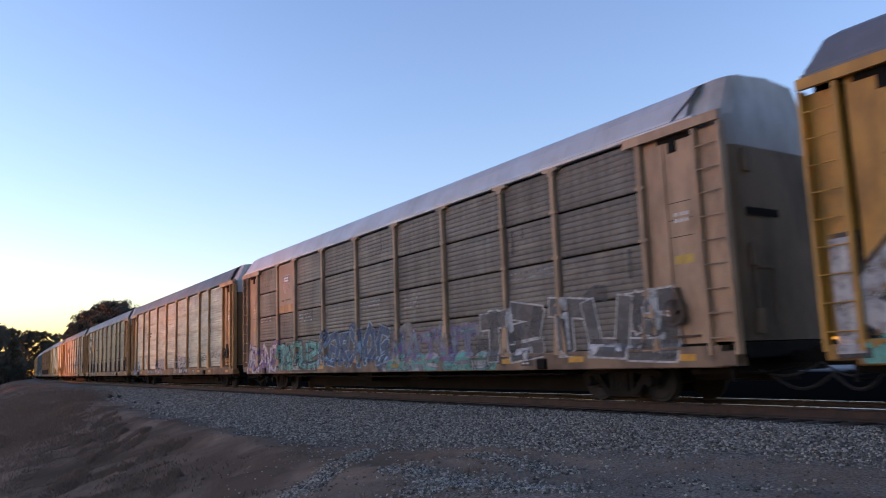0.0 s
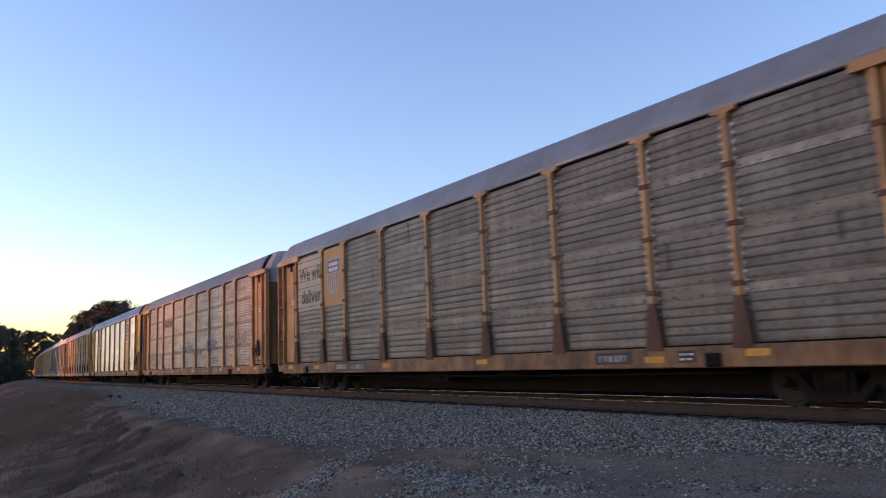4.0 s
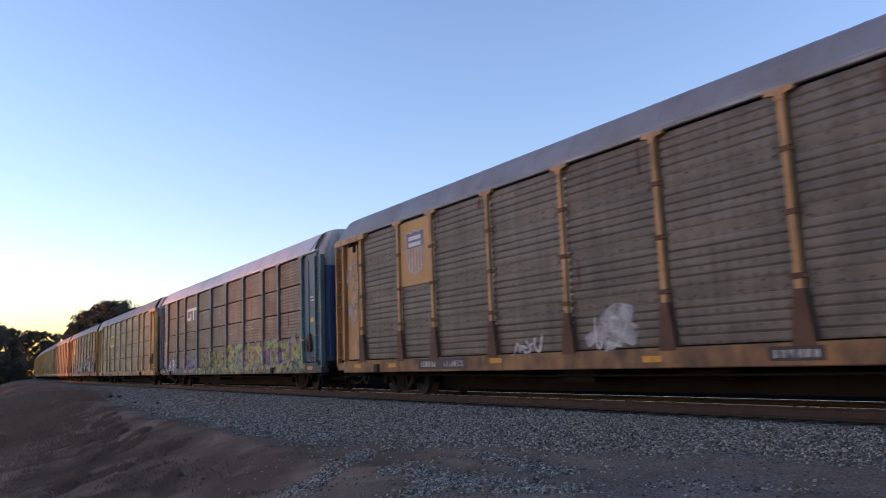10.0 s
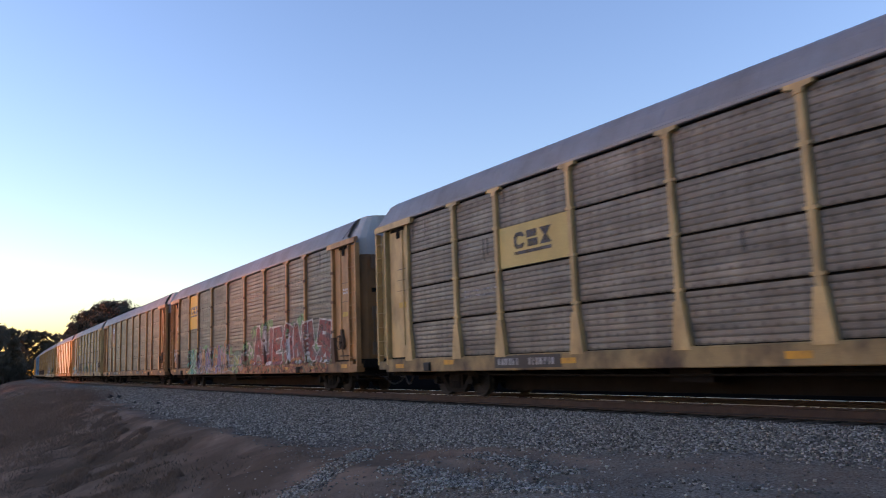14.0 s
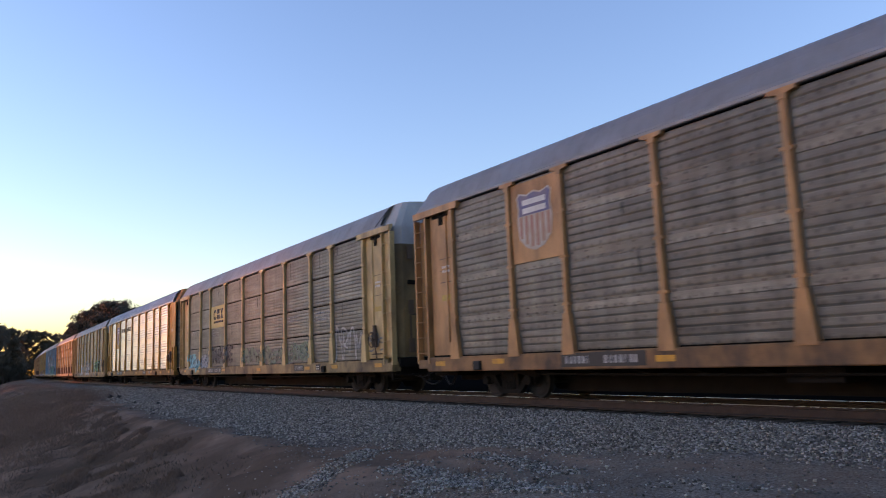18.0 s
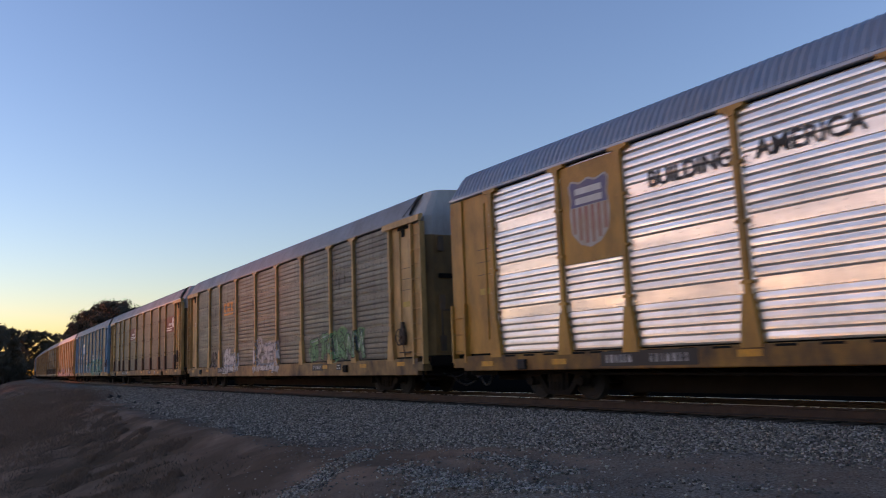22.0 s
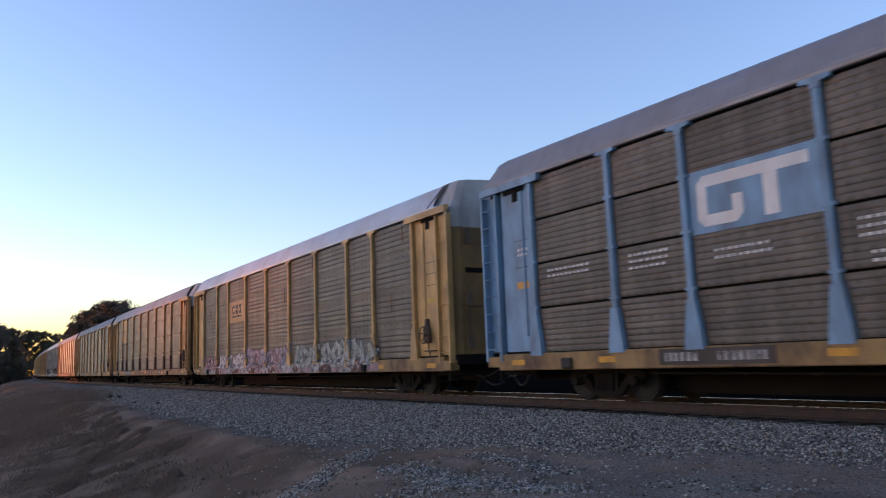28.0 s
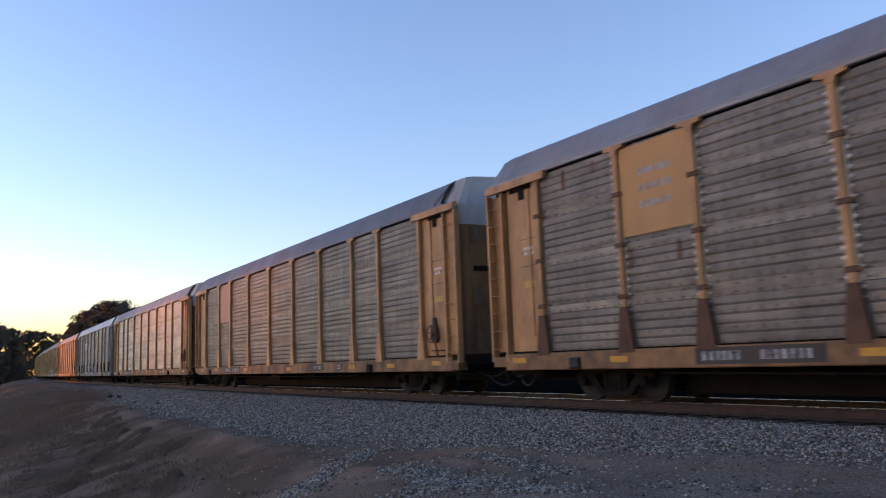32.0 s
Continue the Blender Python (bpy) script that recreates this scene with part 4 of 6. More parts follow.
def smooth_line(pts, n=5):
    out = []
    for i in range(len(pts) - 1):
        p0, p1, p2, p3 = pts[max(i - 1, 0)], pts[i], pts[i + 1], pts[min(i + 2, len(pts) - 1)]
        for k in range(n):
            t = k / n
            out.append(tuple(0.5 * (2 * p1[j] + (p2[j] - p0[j]) * t + (2 * p0[j] - 5 * p1[j] + 4 * p2[j] - p3[j]) * t * t + (3 * p1[j] - p0[j] - 3 * p2[j] + p3[j]) * t ** 3) for j in (0, 1)))
    out.append(pts[-1])
    return out


def ribbon(sh, pts, w, lift):
    """A band of paint along the points, lying on the side of the car."""
    k = len(sh.v)
    n = len(pts)
    for i, (x, z) in enumerate(pts):
        a, b = pts[max(i - 1, 0)], pts[min(i + 1, n - 1)]
        dx, dz = b[0] - a[0], b[1] - a[1]
        ln = math.hypot(dx, dz) or 1
        nx, nz = -dz / ln * w / 2, dx / ln * w / 2
        end = 0.72 if i in (0, n - 1) else 1.0
        for q in (-1, -0.33, 0.33, 1):
            px, pz = max(-13.4, min(13.3, x + nx * q * end)), max(0.73, z + nz * q * end)
            sh.v.append((px, skin_y(px, pz) - lift, pz))
    for i in range(n - 1):
        for q in range(3):
            a = k + 4 * i + q
            sh.f.append((a, a + 1, a + 5, a + 4))


def bar(sh, p, q, w, lift):
    """A straight square-ended stroke of paint from p to q, lying on the side of the car."""
    dx, dz = q[0] - p[0], q[1] - p[1]
    ln = math.hypot(dx, dz) or 1e-6
    ux, uz = dx / ln, dz / ln
    k, n = len(sh.v), max(2, int(ln / 0.12) + 2)
    for i in range(n + 1):
        d = -w * 0.42 + (ln + w * 0.84) * i / n
        for e in (-0.5, -0.17, 0.17, 0.5):
            px = max(-13.4, min(13.3, p[0] + ux * d - uz * w * e))
            pz = max(0.73, p[1] + uz * d + ux * w * e)
            sh.v.append((px, skin_y(px, pz) - lift, pz))
    for i in range(n):
        for e in range(3):
            a = k + 4 * i + e
            sh.f.append((a, a + 1, a + 5, a + 4))


def flat_mesh(sh, name):
    me = bpy.data.meshes.new(name)
    me.from_pydata(sh.v, [], sh.f)
    me.materials.append(None)
    return me


def tag(top, x0, x1, z0, z1, n, fill, edge, seed, w=0.2, rim=0.07, cloud=None, shine=None):
    """A row of loose spray-painted forms: optional cloud, rims, fills, highlights."""
    rnd = random.Random(seed)
    step = (x1 - x0) / n
    letters = []
    for i in range(n):
        lines = []
        for line in GLYPHS[rnd.randrange(len(GLYPHS))]:
            zz0, zz1 = z0 + rnd.uniform(-0.05, 0.1), z1 + rnd.uniform(-0.15, 0.05)
            sl = rnd.uniform(-0.25, 0.3)
            fx, fz = rnd.random() < 0.5, rnd.random() < 0.5
            line = [((1 - p if fx else p) + rnd.uniform(-0.16, 0.16), (1 - q if fz else q) + rnd.uniform(-0.14, 0.14)) for p, q in line]
            lines.append(smooth_line([(x0 + step * (i - 0.05 + 1.05 * p) + sl * q * step, zz0 + (zz1 - zz0) * q) for p, q in line]))
        letters.append(lines)
    if cloud:
        for ci, cname in enumerate(cloud if isinstance(cloud, tuple) else (cloud,)):
            sh = Shape()
            for i in range(int(n * 2)):
                cx, cz, r = rnd.uniform(x0, x1), rnd.uniform(z0 + 0.05, z1), rnd.uniform(0.15, 0.34)
                ribbon(sh, smooth_line([(cx - r * 1.4, cz - r * 0.4), (cx, cz + r * 0.3), (cx + r * 1.3, cz)], 6), r * 1.3, 0.002 + 0.001 * ci)
            tagged(part("spray_cloud", flat_mesh(sh, "spray_cloud"), inks[cname], top, "blurred patches of spray paint"), kind="stuff")
    for k, lines in enumerate(letters):
        lift = 0.0056 * (k % 2)
        body = None
        ink_now = fill[k % len(fill)] if isinstance(fill, tuple) else fill
        if w >= 0.18 and fill and edge:
            # a block form of thick square strokes over a wider outline, with thin strokes on top
            lo, hi = z0 + rnd.uniform(0.0, 0.08), z1 - rnd.uniform(0.0, 0.16)
            thick = min(w, 0.24 * (hi - lo), 0.29 * step) * rnd.uniform(0.9, 1.1) * 1.15
            lean, flip = rnd.uniform(-0.10, 0.16), rnd.random() < 0.45
            glyph = []
            for line in FORMS[rnd.randrange(len(FORMS))]:
                glyph.append([(x0 + step * (k + 0.16 + 0.72 * ((1 - p if flip else p) + rnd.uniform(-0.07, 0.07))) + lean * q, lo + thick * 0.6 + (hi - lo - thick * 1.2) * (q + rnd.uniform(-0.06, 0.06))) for p, q in line])
            for nm, ink, width, up, shift in (("spray_outline", edge, thick + rim * 1.5, 0.004, 0.0), ("spray_fill", ink_now, thick, 0.0064, 0.0), ("spray_highlight", shine, rim * 0.7, 0.0088, 0.03)):
                if not ink:
                    continue
                sh = Shape()
                for m, line in enumerate(glyph if not shift else glyph[:1]):
                    for h, (p, q) in enumerate(zip(line, line[1:])):
                        bar(sh, (p[0] + shift, p[1] + shift), (q[0] + shift, q[1] + shift), width, up + lift + 0.0003 * (m * 3 + h))
                ob = part(nm, flat_mesh(sh, nm), inks[ink], body or top, "worn spray paint")
                body = body or ob
            continue
        for nm, ink, width, up, cut in (("spray_outline", edge, w + rim, 0.005, None), ("spray_fill", ink_now, w, 0.008, None), ("spray_highlight", shine, w * 0.3, 0.011, 2)):
            if not ink:
                continue
            sh = Shape()
            for line in lines:
                ribbon(sh, line if cut is None else [(p + 0.03, q + 0.04) for p, q in line[1:len(line) // cut + 1]], width, up + lift)
            ob = part(nm, flat_mesh(sh, nm), inks[ink], body or top, "worn spray paint")
            body = body or ob


def slab(top, name, x0, x1, z0, z1, mat, y, label="", thick=0.012):
    return part(name, Shape().box(x0, x1, y, y + thick, z0, z1).mesh(name), mat, top, label)


def bay(i):
    return POSTS[i] + 0.085, POSTS[i + 1] - 0.085


def sign_plate(top, i, z0, z1, mat, label):
    a, b = bay(i)
    slab(top, "sign_plate", a, b, z0, z1, mat, FACE + 0.008, label, 0.02)
    return a, b, FACE + 0.004


def stripes(top, x0, x1, z, h, mat, y, rows=1, gap=0.09, seed=0, name="stencil_mark"):
    """Lines of small lettering that cannot be read, as rows of short bars."""
    rnd = random.Random(seed)
    sh = Shape()
    for k in range(rows):
        x = x0
        while x < x1 - 0.05:
            w = rnd.uniform(0.05, 0.10)
            sh.box(x, min(x + w, x1), y - 0.004, y, z - k * (h + gap), z - k * (h + gap) + h)
            x += w + rnd.uniform(0.045, 0.075)
    tagged(part(name, sh.mesh(name), mat, top), kind="stuff")


def shield(top, cx, z0, z1, y, w, faded=False, pale=False):
    """A striped shield with a dark top field and two pale bars."""
    h = z1 - z0
    out = [(-0.5, 0.93), (-0.42, 1.0), (-0.2, 0.95), (0.0, 1.0), (0.2, 0.95), (0.42, 1.0), (0.5, 0.93), (0.46, 0.72), (0.5, 0.5), (0.45, 0.22), (0.25, 0.06), (0.0, 0.0), (-0.25, 0.06), (-0.45, 0.22), (-0.5, 0.5), (-0.46, 0.72)]
    part("shield", Shape().prism("y", [(cx + w * p, z0 + h * q) for p, q in out], y - 0.004, y).mesh("shield"), pale_white if pale or faded else white_paint, top, "pale shield emblem")
    field = [(-0.46, 0.92), (-0.4, 0.97), (-0.2, 0.92), (0.0, 0.97), (0.2, 0.92), (0.4, 0.97), (0.46, 0.92), (0.42, 0.72), (0.45, 0.60), (-0.45, 0.60), (-0.42, 0.72)]
    part("shield_field", Shape().prism("y", [(cx + w * p, z0 + h * q) for p, q in field], y - 0.008, y - 0.004).mesh("shield_field"), maroon if faded else (pale_blue if pale else blue_paint), top)
    sh = Shape()
    for k in range(6):
        p = -0.42 + k * 0.155
        lo = 0.06 + 0.22 * (abs(p + 0.035) / 0.45) ** 2
        sh.box(cx + w * p, cx + w * (p + 0.075), y - 0.008, y - 0.004, z0 + h * lo, z0 + h * 0.59)
    part("shield_stripe", sh.mesh("shield_stripe"), pale_red if pale else red_paint, top)
    sh = Shape()
    for q in (0.82, 0.68):
        sh.box(cx - w * 0.33, cx + w * 0.33, y - 0.011, y - 0.008, z0 + h * (q - 0.045), z0 + h * (q + 0.045))
    part("shield_bar", sh.mesh("shield_bar"), white_paint, top)


pale_blue = material("chalky_blue_paint", (0.14, 0.135, 0.25), 0.7, 0.0, (0.25, 0.2, 0.2), 0.7, 2.5)
pale_red = material("chalky_red_paint", (0.40, 0.17, 0.14), 0.7, 0.0, (0.42, 0.28, 0.18), 0.7, 2.5)
pale_white = material("chalky_white_paint", (0.48, 0.44, 0.40), 0.7, 0.0, (0.42, 0.30, 0.2), 0.8, 2.5)


def block_logo(top, cx, cz, w, h, y, mat, underline=True):
    """An open octagon, two stacked bars and an hourglass over a bar."""
    t, a, b = h * 0.24, cx - w / 2, cx - w * 0.21
    m = h * 0.22
    ring = Shape()
    outer = [(b, cz + h * 0.30), (b, cz + m), (b - m, cz), (a + m, cz), (a, cz + m), (a, cz + h - m), (a + m, cz + h), (b - m, cz + h), (b, cz + h - m), (b, cz + h * 0.70)]
    mid = ((a + b) / 2, cz + h / 2)
    inner = [(mid[0] + (p - mid[0]) * (1 - 2 * t / (b - a)) if 0 < k < 9 else p - t * 0.9, mid[1] + (q - mid[1]) * (1 - 2 * t / h) if 0 < k < 9 else q) for k, (p, q) in enumerate(outer)]
    ring.prism("y", outer + inner[::-1], y - 0.004, y)
    part("emblem_form", ring.mesh("emblem_form"), mat, top, "open octagon of the emblem")
    a, b = cx - w * 0.155, cx + w * 0.145
    for q, p0, p1 in ((0.0, 0.08, 1.0), (0.56, 0.0, 0.92)):
        part("emblem_bar", Shape().box(a + (b - a) * p0, a + (b - a) * p1, y - 0.004, y, cz + h * q, cz + h * (q + 0.44)).mesh("emblem_bar"), mat, top, "bar of the emblem")
    a, b, c = cx + w * 0.19, cx + w / 2, cx + w * 0.345
    glass = Shape().prism("y", [(a, cz + h), (b, cz + h), (c + t * 0.5, cz + h * 0.5), (b, cz), (a, cz), (c - t * 0.5, cz + h * 0.5)], y - 0.004, y)
    part("emblem_form", glass.mesh("emblem_form"), mat, top, "hourglass of the emblem")
    if underline:
        part("emblem_underline", Shape().box(cx - w / 2, cx + w / 2 - 0.02, y - 0.004, y, cz - h * 0.36, cz - h * 0.16).mesh("emblem_underline"), mat, top)


def words(top, body, cx, z, size, y, mat, stretch=1.0):
    cu = bpy.data.curves.new("lettering", "FONT")
    cu.body, cu.size, cu.align_x, cu.extrude, cu.offset = body, size, "CENTER", 0.003, size * 0.012
    ob = bpy.data.objects.new("lettering", cu)
    scene.collection.objects.link(ob)
    bpy.context.view_layer.update()
    me = bpy.data.meshes.new_from_object(ob.evaluated_get(bpy.context.evaluated_depsgraph_get()))
    bpy.data.objects.remove(ob)
    me.materials.clear()
    me.materials.append(None)
    me.transform(Matrix.Translation((cx, y, z)) @ Matrix.Rotation(math.pi / 2, 4, "X") @ Matrix.Diagonal((stretch, 1, 1, 1)))
    return part("lettering", me, mat, top)


def octagon(top, cx, cz, w, h, y):
    def ring(s):
        return [(cx + s * w * p, cz + s * h * q) for p, q in ((-0.5, -0.28), (-0.28, -0.5), (0.28, -0.5), (0.5, -0.28), (0.5, 0.28), (0.28, 0.5), (-0.28, 0.5), (-0.5, 0.28))]
    part("octagon_rim", Shape().prism("y", ring(1.0), y - 0.004, y).mesh("octagon_rim"), white_paint, top, "white octagon rim")
    part("octagon", Shape().prism("y", ring(0.90), y - 0.008, y - 0.004).mesh("octagon"), red_paint, top, "red octagon emblem")
    for q, ln in ((0.24, 0.55), (0.06, 0.42), (-0.12, 0.62), (-0.30, 0.45)):
        part("octagon_bar", Shape().box(cx - 0.34 * w, cx - 0.20 * w, y - 0.011, y - 0.008, cz + h * (q - 0.02), cz + h * (q + 0.13)).mesh("octagon_bar"), pale_white, top)
        part("octagon_bar", Shape().box(cx - 0.16 * w, cx - 0.16 * w + ln * w * 0.8, y - 0.011, y - 0.008, cz + h * (q + 0.0), cz + h * (q + 0.07)).mesh("octagon_bar"), pale_white, top)


def quill(top, i, z0, z1, wheel=False):
    a, b = bay(i)
    y = FACE + 0.018
    slab(top, "sign_patch", a, b, z0, z1, maroon, y, "maroon sign field")
    sh = Shape()
    h = z1 - z0
    sh.box(a + 0.1, a + (b - a) * 0.62, y - 0.004, y, z0 + h * 0.10, z0 + h * 0.17)
    sh.box(a + 0.1, a + (b - a) * 0.70, y - 0.004, y, z0 + h * 0.24, z0 + h * 0.31)
    x = a + (b - a) * 0.3
    for k in range(7):
        sh.box(x + k * 0.17, x + k * 0.17 + 0.11, y - 0.004, y, z0 + h * 0.42, z0 + h * 0.58)
    part("emblem_bar", sh.mesh("emblem_bar"), white_paint, top)
    c = a + (b - a) * 0.80
    if wheel:
        # a solid white wheel with a dark hub and a tail
        m = (c + 0.02, z0 + h * 0.60)
        part("emblem_wheel", Shape().ring("y", m, 0.34, y - 0.005, y, 24).prism("y", [(m[0] + 0.08, m[1] - 0.2), (m[0] + 0.34, m[1] - 0.1), (m[0] + 0.44, m[1] - 0.37), (m[0] + 0.2, m[1] - 0.4)], y - 0.005, y).mesh("emblem_wheel"), white_paint, top, "white wheel emblem")
        part("emblem_hub", Shape().ring("y", m, 0.075, y - 0.009, y - 0.005, 12).mesh("emblem_hub"), maroon, top)
        return
    sh = Shape()
    pts = [(c - 0.02, z0 + h * 0.50), (c - 0.16, z0 + h * 0.62), (c - 0.14, z0 + h * 0.84), (c + 0.04, z0 + h * 0.93), (c + 0.22, z0 + h * 0.84), (c + 0.24, z0 + h * 0.60), (c + 0.14, z0 + h * 0.36), (c - 0.04, z0 + h * 0.22), (c - 0.4, z0 + h * 0.20)]
    sm = smooth_line(pts, 5)
    k = len(sh.v)
    for j, (x, z) in enumerate(sm):
        p, q = sm[max(j - 1, 0)], sm[min(j + 1, len(sm) - 1)]
        dx, dz = q[0] - p[0], q[1] - p[1]
        ln = math.hypot(dx, dz) or 1
        for sg in (-1, 1):
            sh.v.append((x - dz / ln * 0.07 * sg, y - 0.005, z + dx / ln * 0.07 * sg))
    for j in range(len(sm) - 1):
        sh.f.append((k + 2 * j, k + 2 * j + 1, k + 2 * j + 3, k + 2 * j + 2))
    part("emblem_loop", flat_mesh(sh, "emblem_loop"), white_paint, top)


def gt(top, i, z0, z1, field, w=1.0):
    """A field with a white open block and a white bar."""
    a, b = bay(i)
    b = a + (b - a) * w
    y = FACE + 0.018
    slab(top, "sign_patch", a, b, z0, z1, field, y, "painted sign field")
    h, wide = z1 - z0, b - a
    t = h * 0.18
    u0, u1 = z0 + h * 0.10, z0 + h * 0.90
    l, r = a + wide * 0.07, a + wide * 0.44
    k = h * 0.12
    hook = [(r, u1), (l + k, u1), (l, u1 - k), (l, u0 + k), (l + k, u0), (r - k, u0), (r, u0 + k), (r, u0 + h * 0.42), (r - t, u0 + h * 0.42), (r - t, u0 + t), (l + t, u0 + t), (l + t, u1 - t), (r, u1 - t)]
    part("frame_form", Shape().prism("y", hook, y - 0.004, y).mesh("frame_form"), white_paint, top, "white open block form")
    e, f = a + wide * 0.60, a + wide * 0.60 + t * 1.3
    stem = [(r + 0.004, u1), (r + 0.004, u1 - t), (e, u1 - t), (e, u0), (f, u0), (f, u1 - t), (a + wide * 0.93, u1 - t), (a + wide * 0.93, u1)]
    part("block_form", Shape().prism("y", stem, y - 0.004, y).mesh("block_form"), white_paint, top, "white angled block form")


def sill_marks(top, seed, plate_at=-7.2, small_at=5.6):
    """Amber reflectors, the dark number plate and the small owner's plate along the sill."""
    rnd = random.Random(seed)
    y = FACE - 0.058
    for x in (-12.3, -9.6, -4.4, 0.9, 6.6, 9.3, 12.25):
        x += rnd.uniform(-0.3, 0.3)
        part("reflector", shared("reflector", lambda: Shape().box(-0.24, 0.24, 0, 0.006, -0.062, 0.062).mesh("reflector")), reflector_mat, top, at=(x, y, 0.90 + rnd.uniform(-0.04, 0.05)))
    a = plate_at
    p = slab(top, "number_plate", a, a + 2.5, 0.76, 1.06, black_paint, y, "black number board with pale bars", 0.006)
    stripes(p, a + 0.15, a + 0.95, 0.83, 0.16, inks["pale"], y, 1, seed=seed + 1, name="number_bar")
    stripes(p, a + 1.35, a + 2.35, 0.83, 0.16, inks["pale"], y, 1, seed=seed + 2, name="number_bar")
    p = slab(top, "owner_plate", small_at, small_at + 1.0, 0.79, 1.03, black_paint, y, "small black owner board with pale bars", 0.006)
    stripes(p, small_at + 0.1, small_at + 0.9, 0.84, 0.13, inks["pale"], y, 1, seed=seed + 3, name="number_bar")
    p = slab(top, "data_plate", small_at + 2.2, small_at + 2.6, 0.80, 1.02, black_paint, y, "small dark data board", 0.006)
    stripes(p, small_at + 2.25, small_at + 2.55, 0.93, 0.04, white_paint, y, 2, 0.05, seed + 4, "number_bar")
    for k, x in enumerate((-10.6, 8.2)):
        part("jacking_pad", shared("pad", lambda: Shape().box(-0.14, 0.14, -0.07, 0.05, -0.12, 0.12, 0.03).mesh("jacking_pad")), steel_dark if k else top.children[1].material_slots[0].material, top, at=(x, FACE - 0.06, 0.84))


def pocket_marks(top, seed, label_mat):
    rnd = random.Random(seed)
    for sgn, x in ((1, 12.38), (-1, -12.14)):
        y = FACE + 0.046
        slab(top, "warning_label", x - 0.22, x + 0.22, 2.64, 2.80, label_mat, y, "yellow warning label")
        for k in range(3):
            part("seam", shared("seam", lambda: Shape().box(-0.28, 0.26, 0.0, 0.01, 0.0, 0.015).mesh("seam")), black_paint, top, at=(x, y, 3.15 + k * 0.33))
        if rnd.random() < 0.6:
            stripes(top, x - 0.15, x + 0.2, 3.55, 0.07, white_paint, y, 2, 0.05, seed + 7)


def data_marks(top, seed, bays=(2, 4, 7), z=2.9, mat=None):
    rnd = random.Random(seed)
    for k, i in enumerate(bays):
        a, b = bay(i)
        stripes(top, a + rnd.uniform(0.1, 0.5), a + rnd.uniform(1.2, 1.9), z + rnd.uniform(-0.15, 0.2), 0.05, mat or inks["pale"], FACE + 0.018, 2 + k % 2, 0.08, seed + 10 + k)


def scallops(top, mat, picks):
    """Bright ragged sheet edges beside the posts."""
    def make(sg):
        sh = Shape()
        z = SILL_TOP + 0.12
        zz = []
        while z < EAVE - 0.3:
            zz += [(z, 0.10), (z + 0.05, 0.17), (z + 0.085, 0.10)]
            z += 0.155
        k = len(sh.v)
        for z, w in zz:
            sh.v += [(sg * 0.02, -0.035, z), (sg * w, -0.035 + 0.01, z)]
        for j in range(len(zz) - 1):
            sh.f.append((k + 2 * j, k + 2 * j + 1, k + 2 * j + 3, k + 2 * j + 2))
        return flat_mesh(sh, "sheet_edge")
    for i in picks:
        for sg in (-1, 1):
            part("sheet_edge", shared(("scallop", sg), lambda: make(sg)), mat, top, "bright ragged sheet edge", at=(POSTS[i], FACE + 0.04, 0))


for i, c in enumerate(cars[:26]):
    sill_marks(c, 50 + i, plate_at=-7.4 if i % 3 else -8.0, small_at=5.2 if i % 2 else 3.4)
    pocket_marks(c, 90 + i, reflector_mat if SPECS[i]["frame_paint"] in ("teal", "blue") else dull_label)

orange_plate = material("faded_orange_sign", (0.50, 0.25, 0.08), 0.55, 0.0, (0.36, 0.2, 0.09), 0.6, 1.2, 0.4)
yellow_plate = material("clean_yellow_sign", (0.66, 0.38, 0.04), 0.5, 0.0, (0.5, 0.3, 0.06), 0.4, 1.2, 0.4)
cream_plate = material("cream_yellow_sign", (0.52, 0.38, 0.13), 0.55, 0.0, (0.38, 0.28, 0.11), 0.6, 1.2, 0.4)
worn_plate = material("worn_brown_sign", (0.36, 0.24, 0.105), 0.6, 0.0, (0.2, 0.14, 0.085), 0.9, 2.0, 0.3)
tan_plate = material("tan_sign", (0.36, 0.23, 0.16), 0.55, 0.0, (0.26, 0.16, 0.11), 0.6, 1.2, 0.4)
pale_panel = material("pale_repainted_panel", (0.47, 0.41, 0.31), 0.6, 0.0, (0.30, 0.26, 0.2), 0.6, 1.2, 0.5)
gold_stained = material("stained_gold_sheet", GOLD, 0.45, 0.0, (0.25, 0.12, 0.025), 0.9, 0.9, 0.3)

emblem_orange = material("orange_emblem_paint", (0.56, 0.24, 0.045), 0.6, 0.0, (0.40, 0.2, 0.07), 0.6, 3.0)
inks["rust"] = spray("rust_stain", (0.13, 0.045, 0.025), 0.85)


def drips(top, seed, n, ink, long=0.7):
    """Stains running down the panels from the eave and the seams."""
    rnd = random.Random(seed)
    for _ in range(n):
        a, b = bay(rnd.randrange(9))
        x = rnd.uniform(a + 0.1, b - 0.1)
        z = rnd.choice((EAVE - 0.16, EAVE - 0.16, 4.1, 3.1))
        d = rnd.uniform(0.25, long)
        sh = Shape()
        ribbon(sh, smooth_line([(x, z), (x + rnd.uniform(-0.02, 0.02), z - d * 0.5), (x + rnd.uniform(-0.03, 0.03), z - d)], 4), rnd.uniform(0.04, 0.13), 0.003)
        part("stain_streak", flat_mesh(sh, "stain_streak"), inks[ink], top, "stain run down the panel")


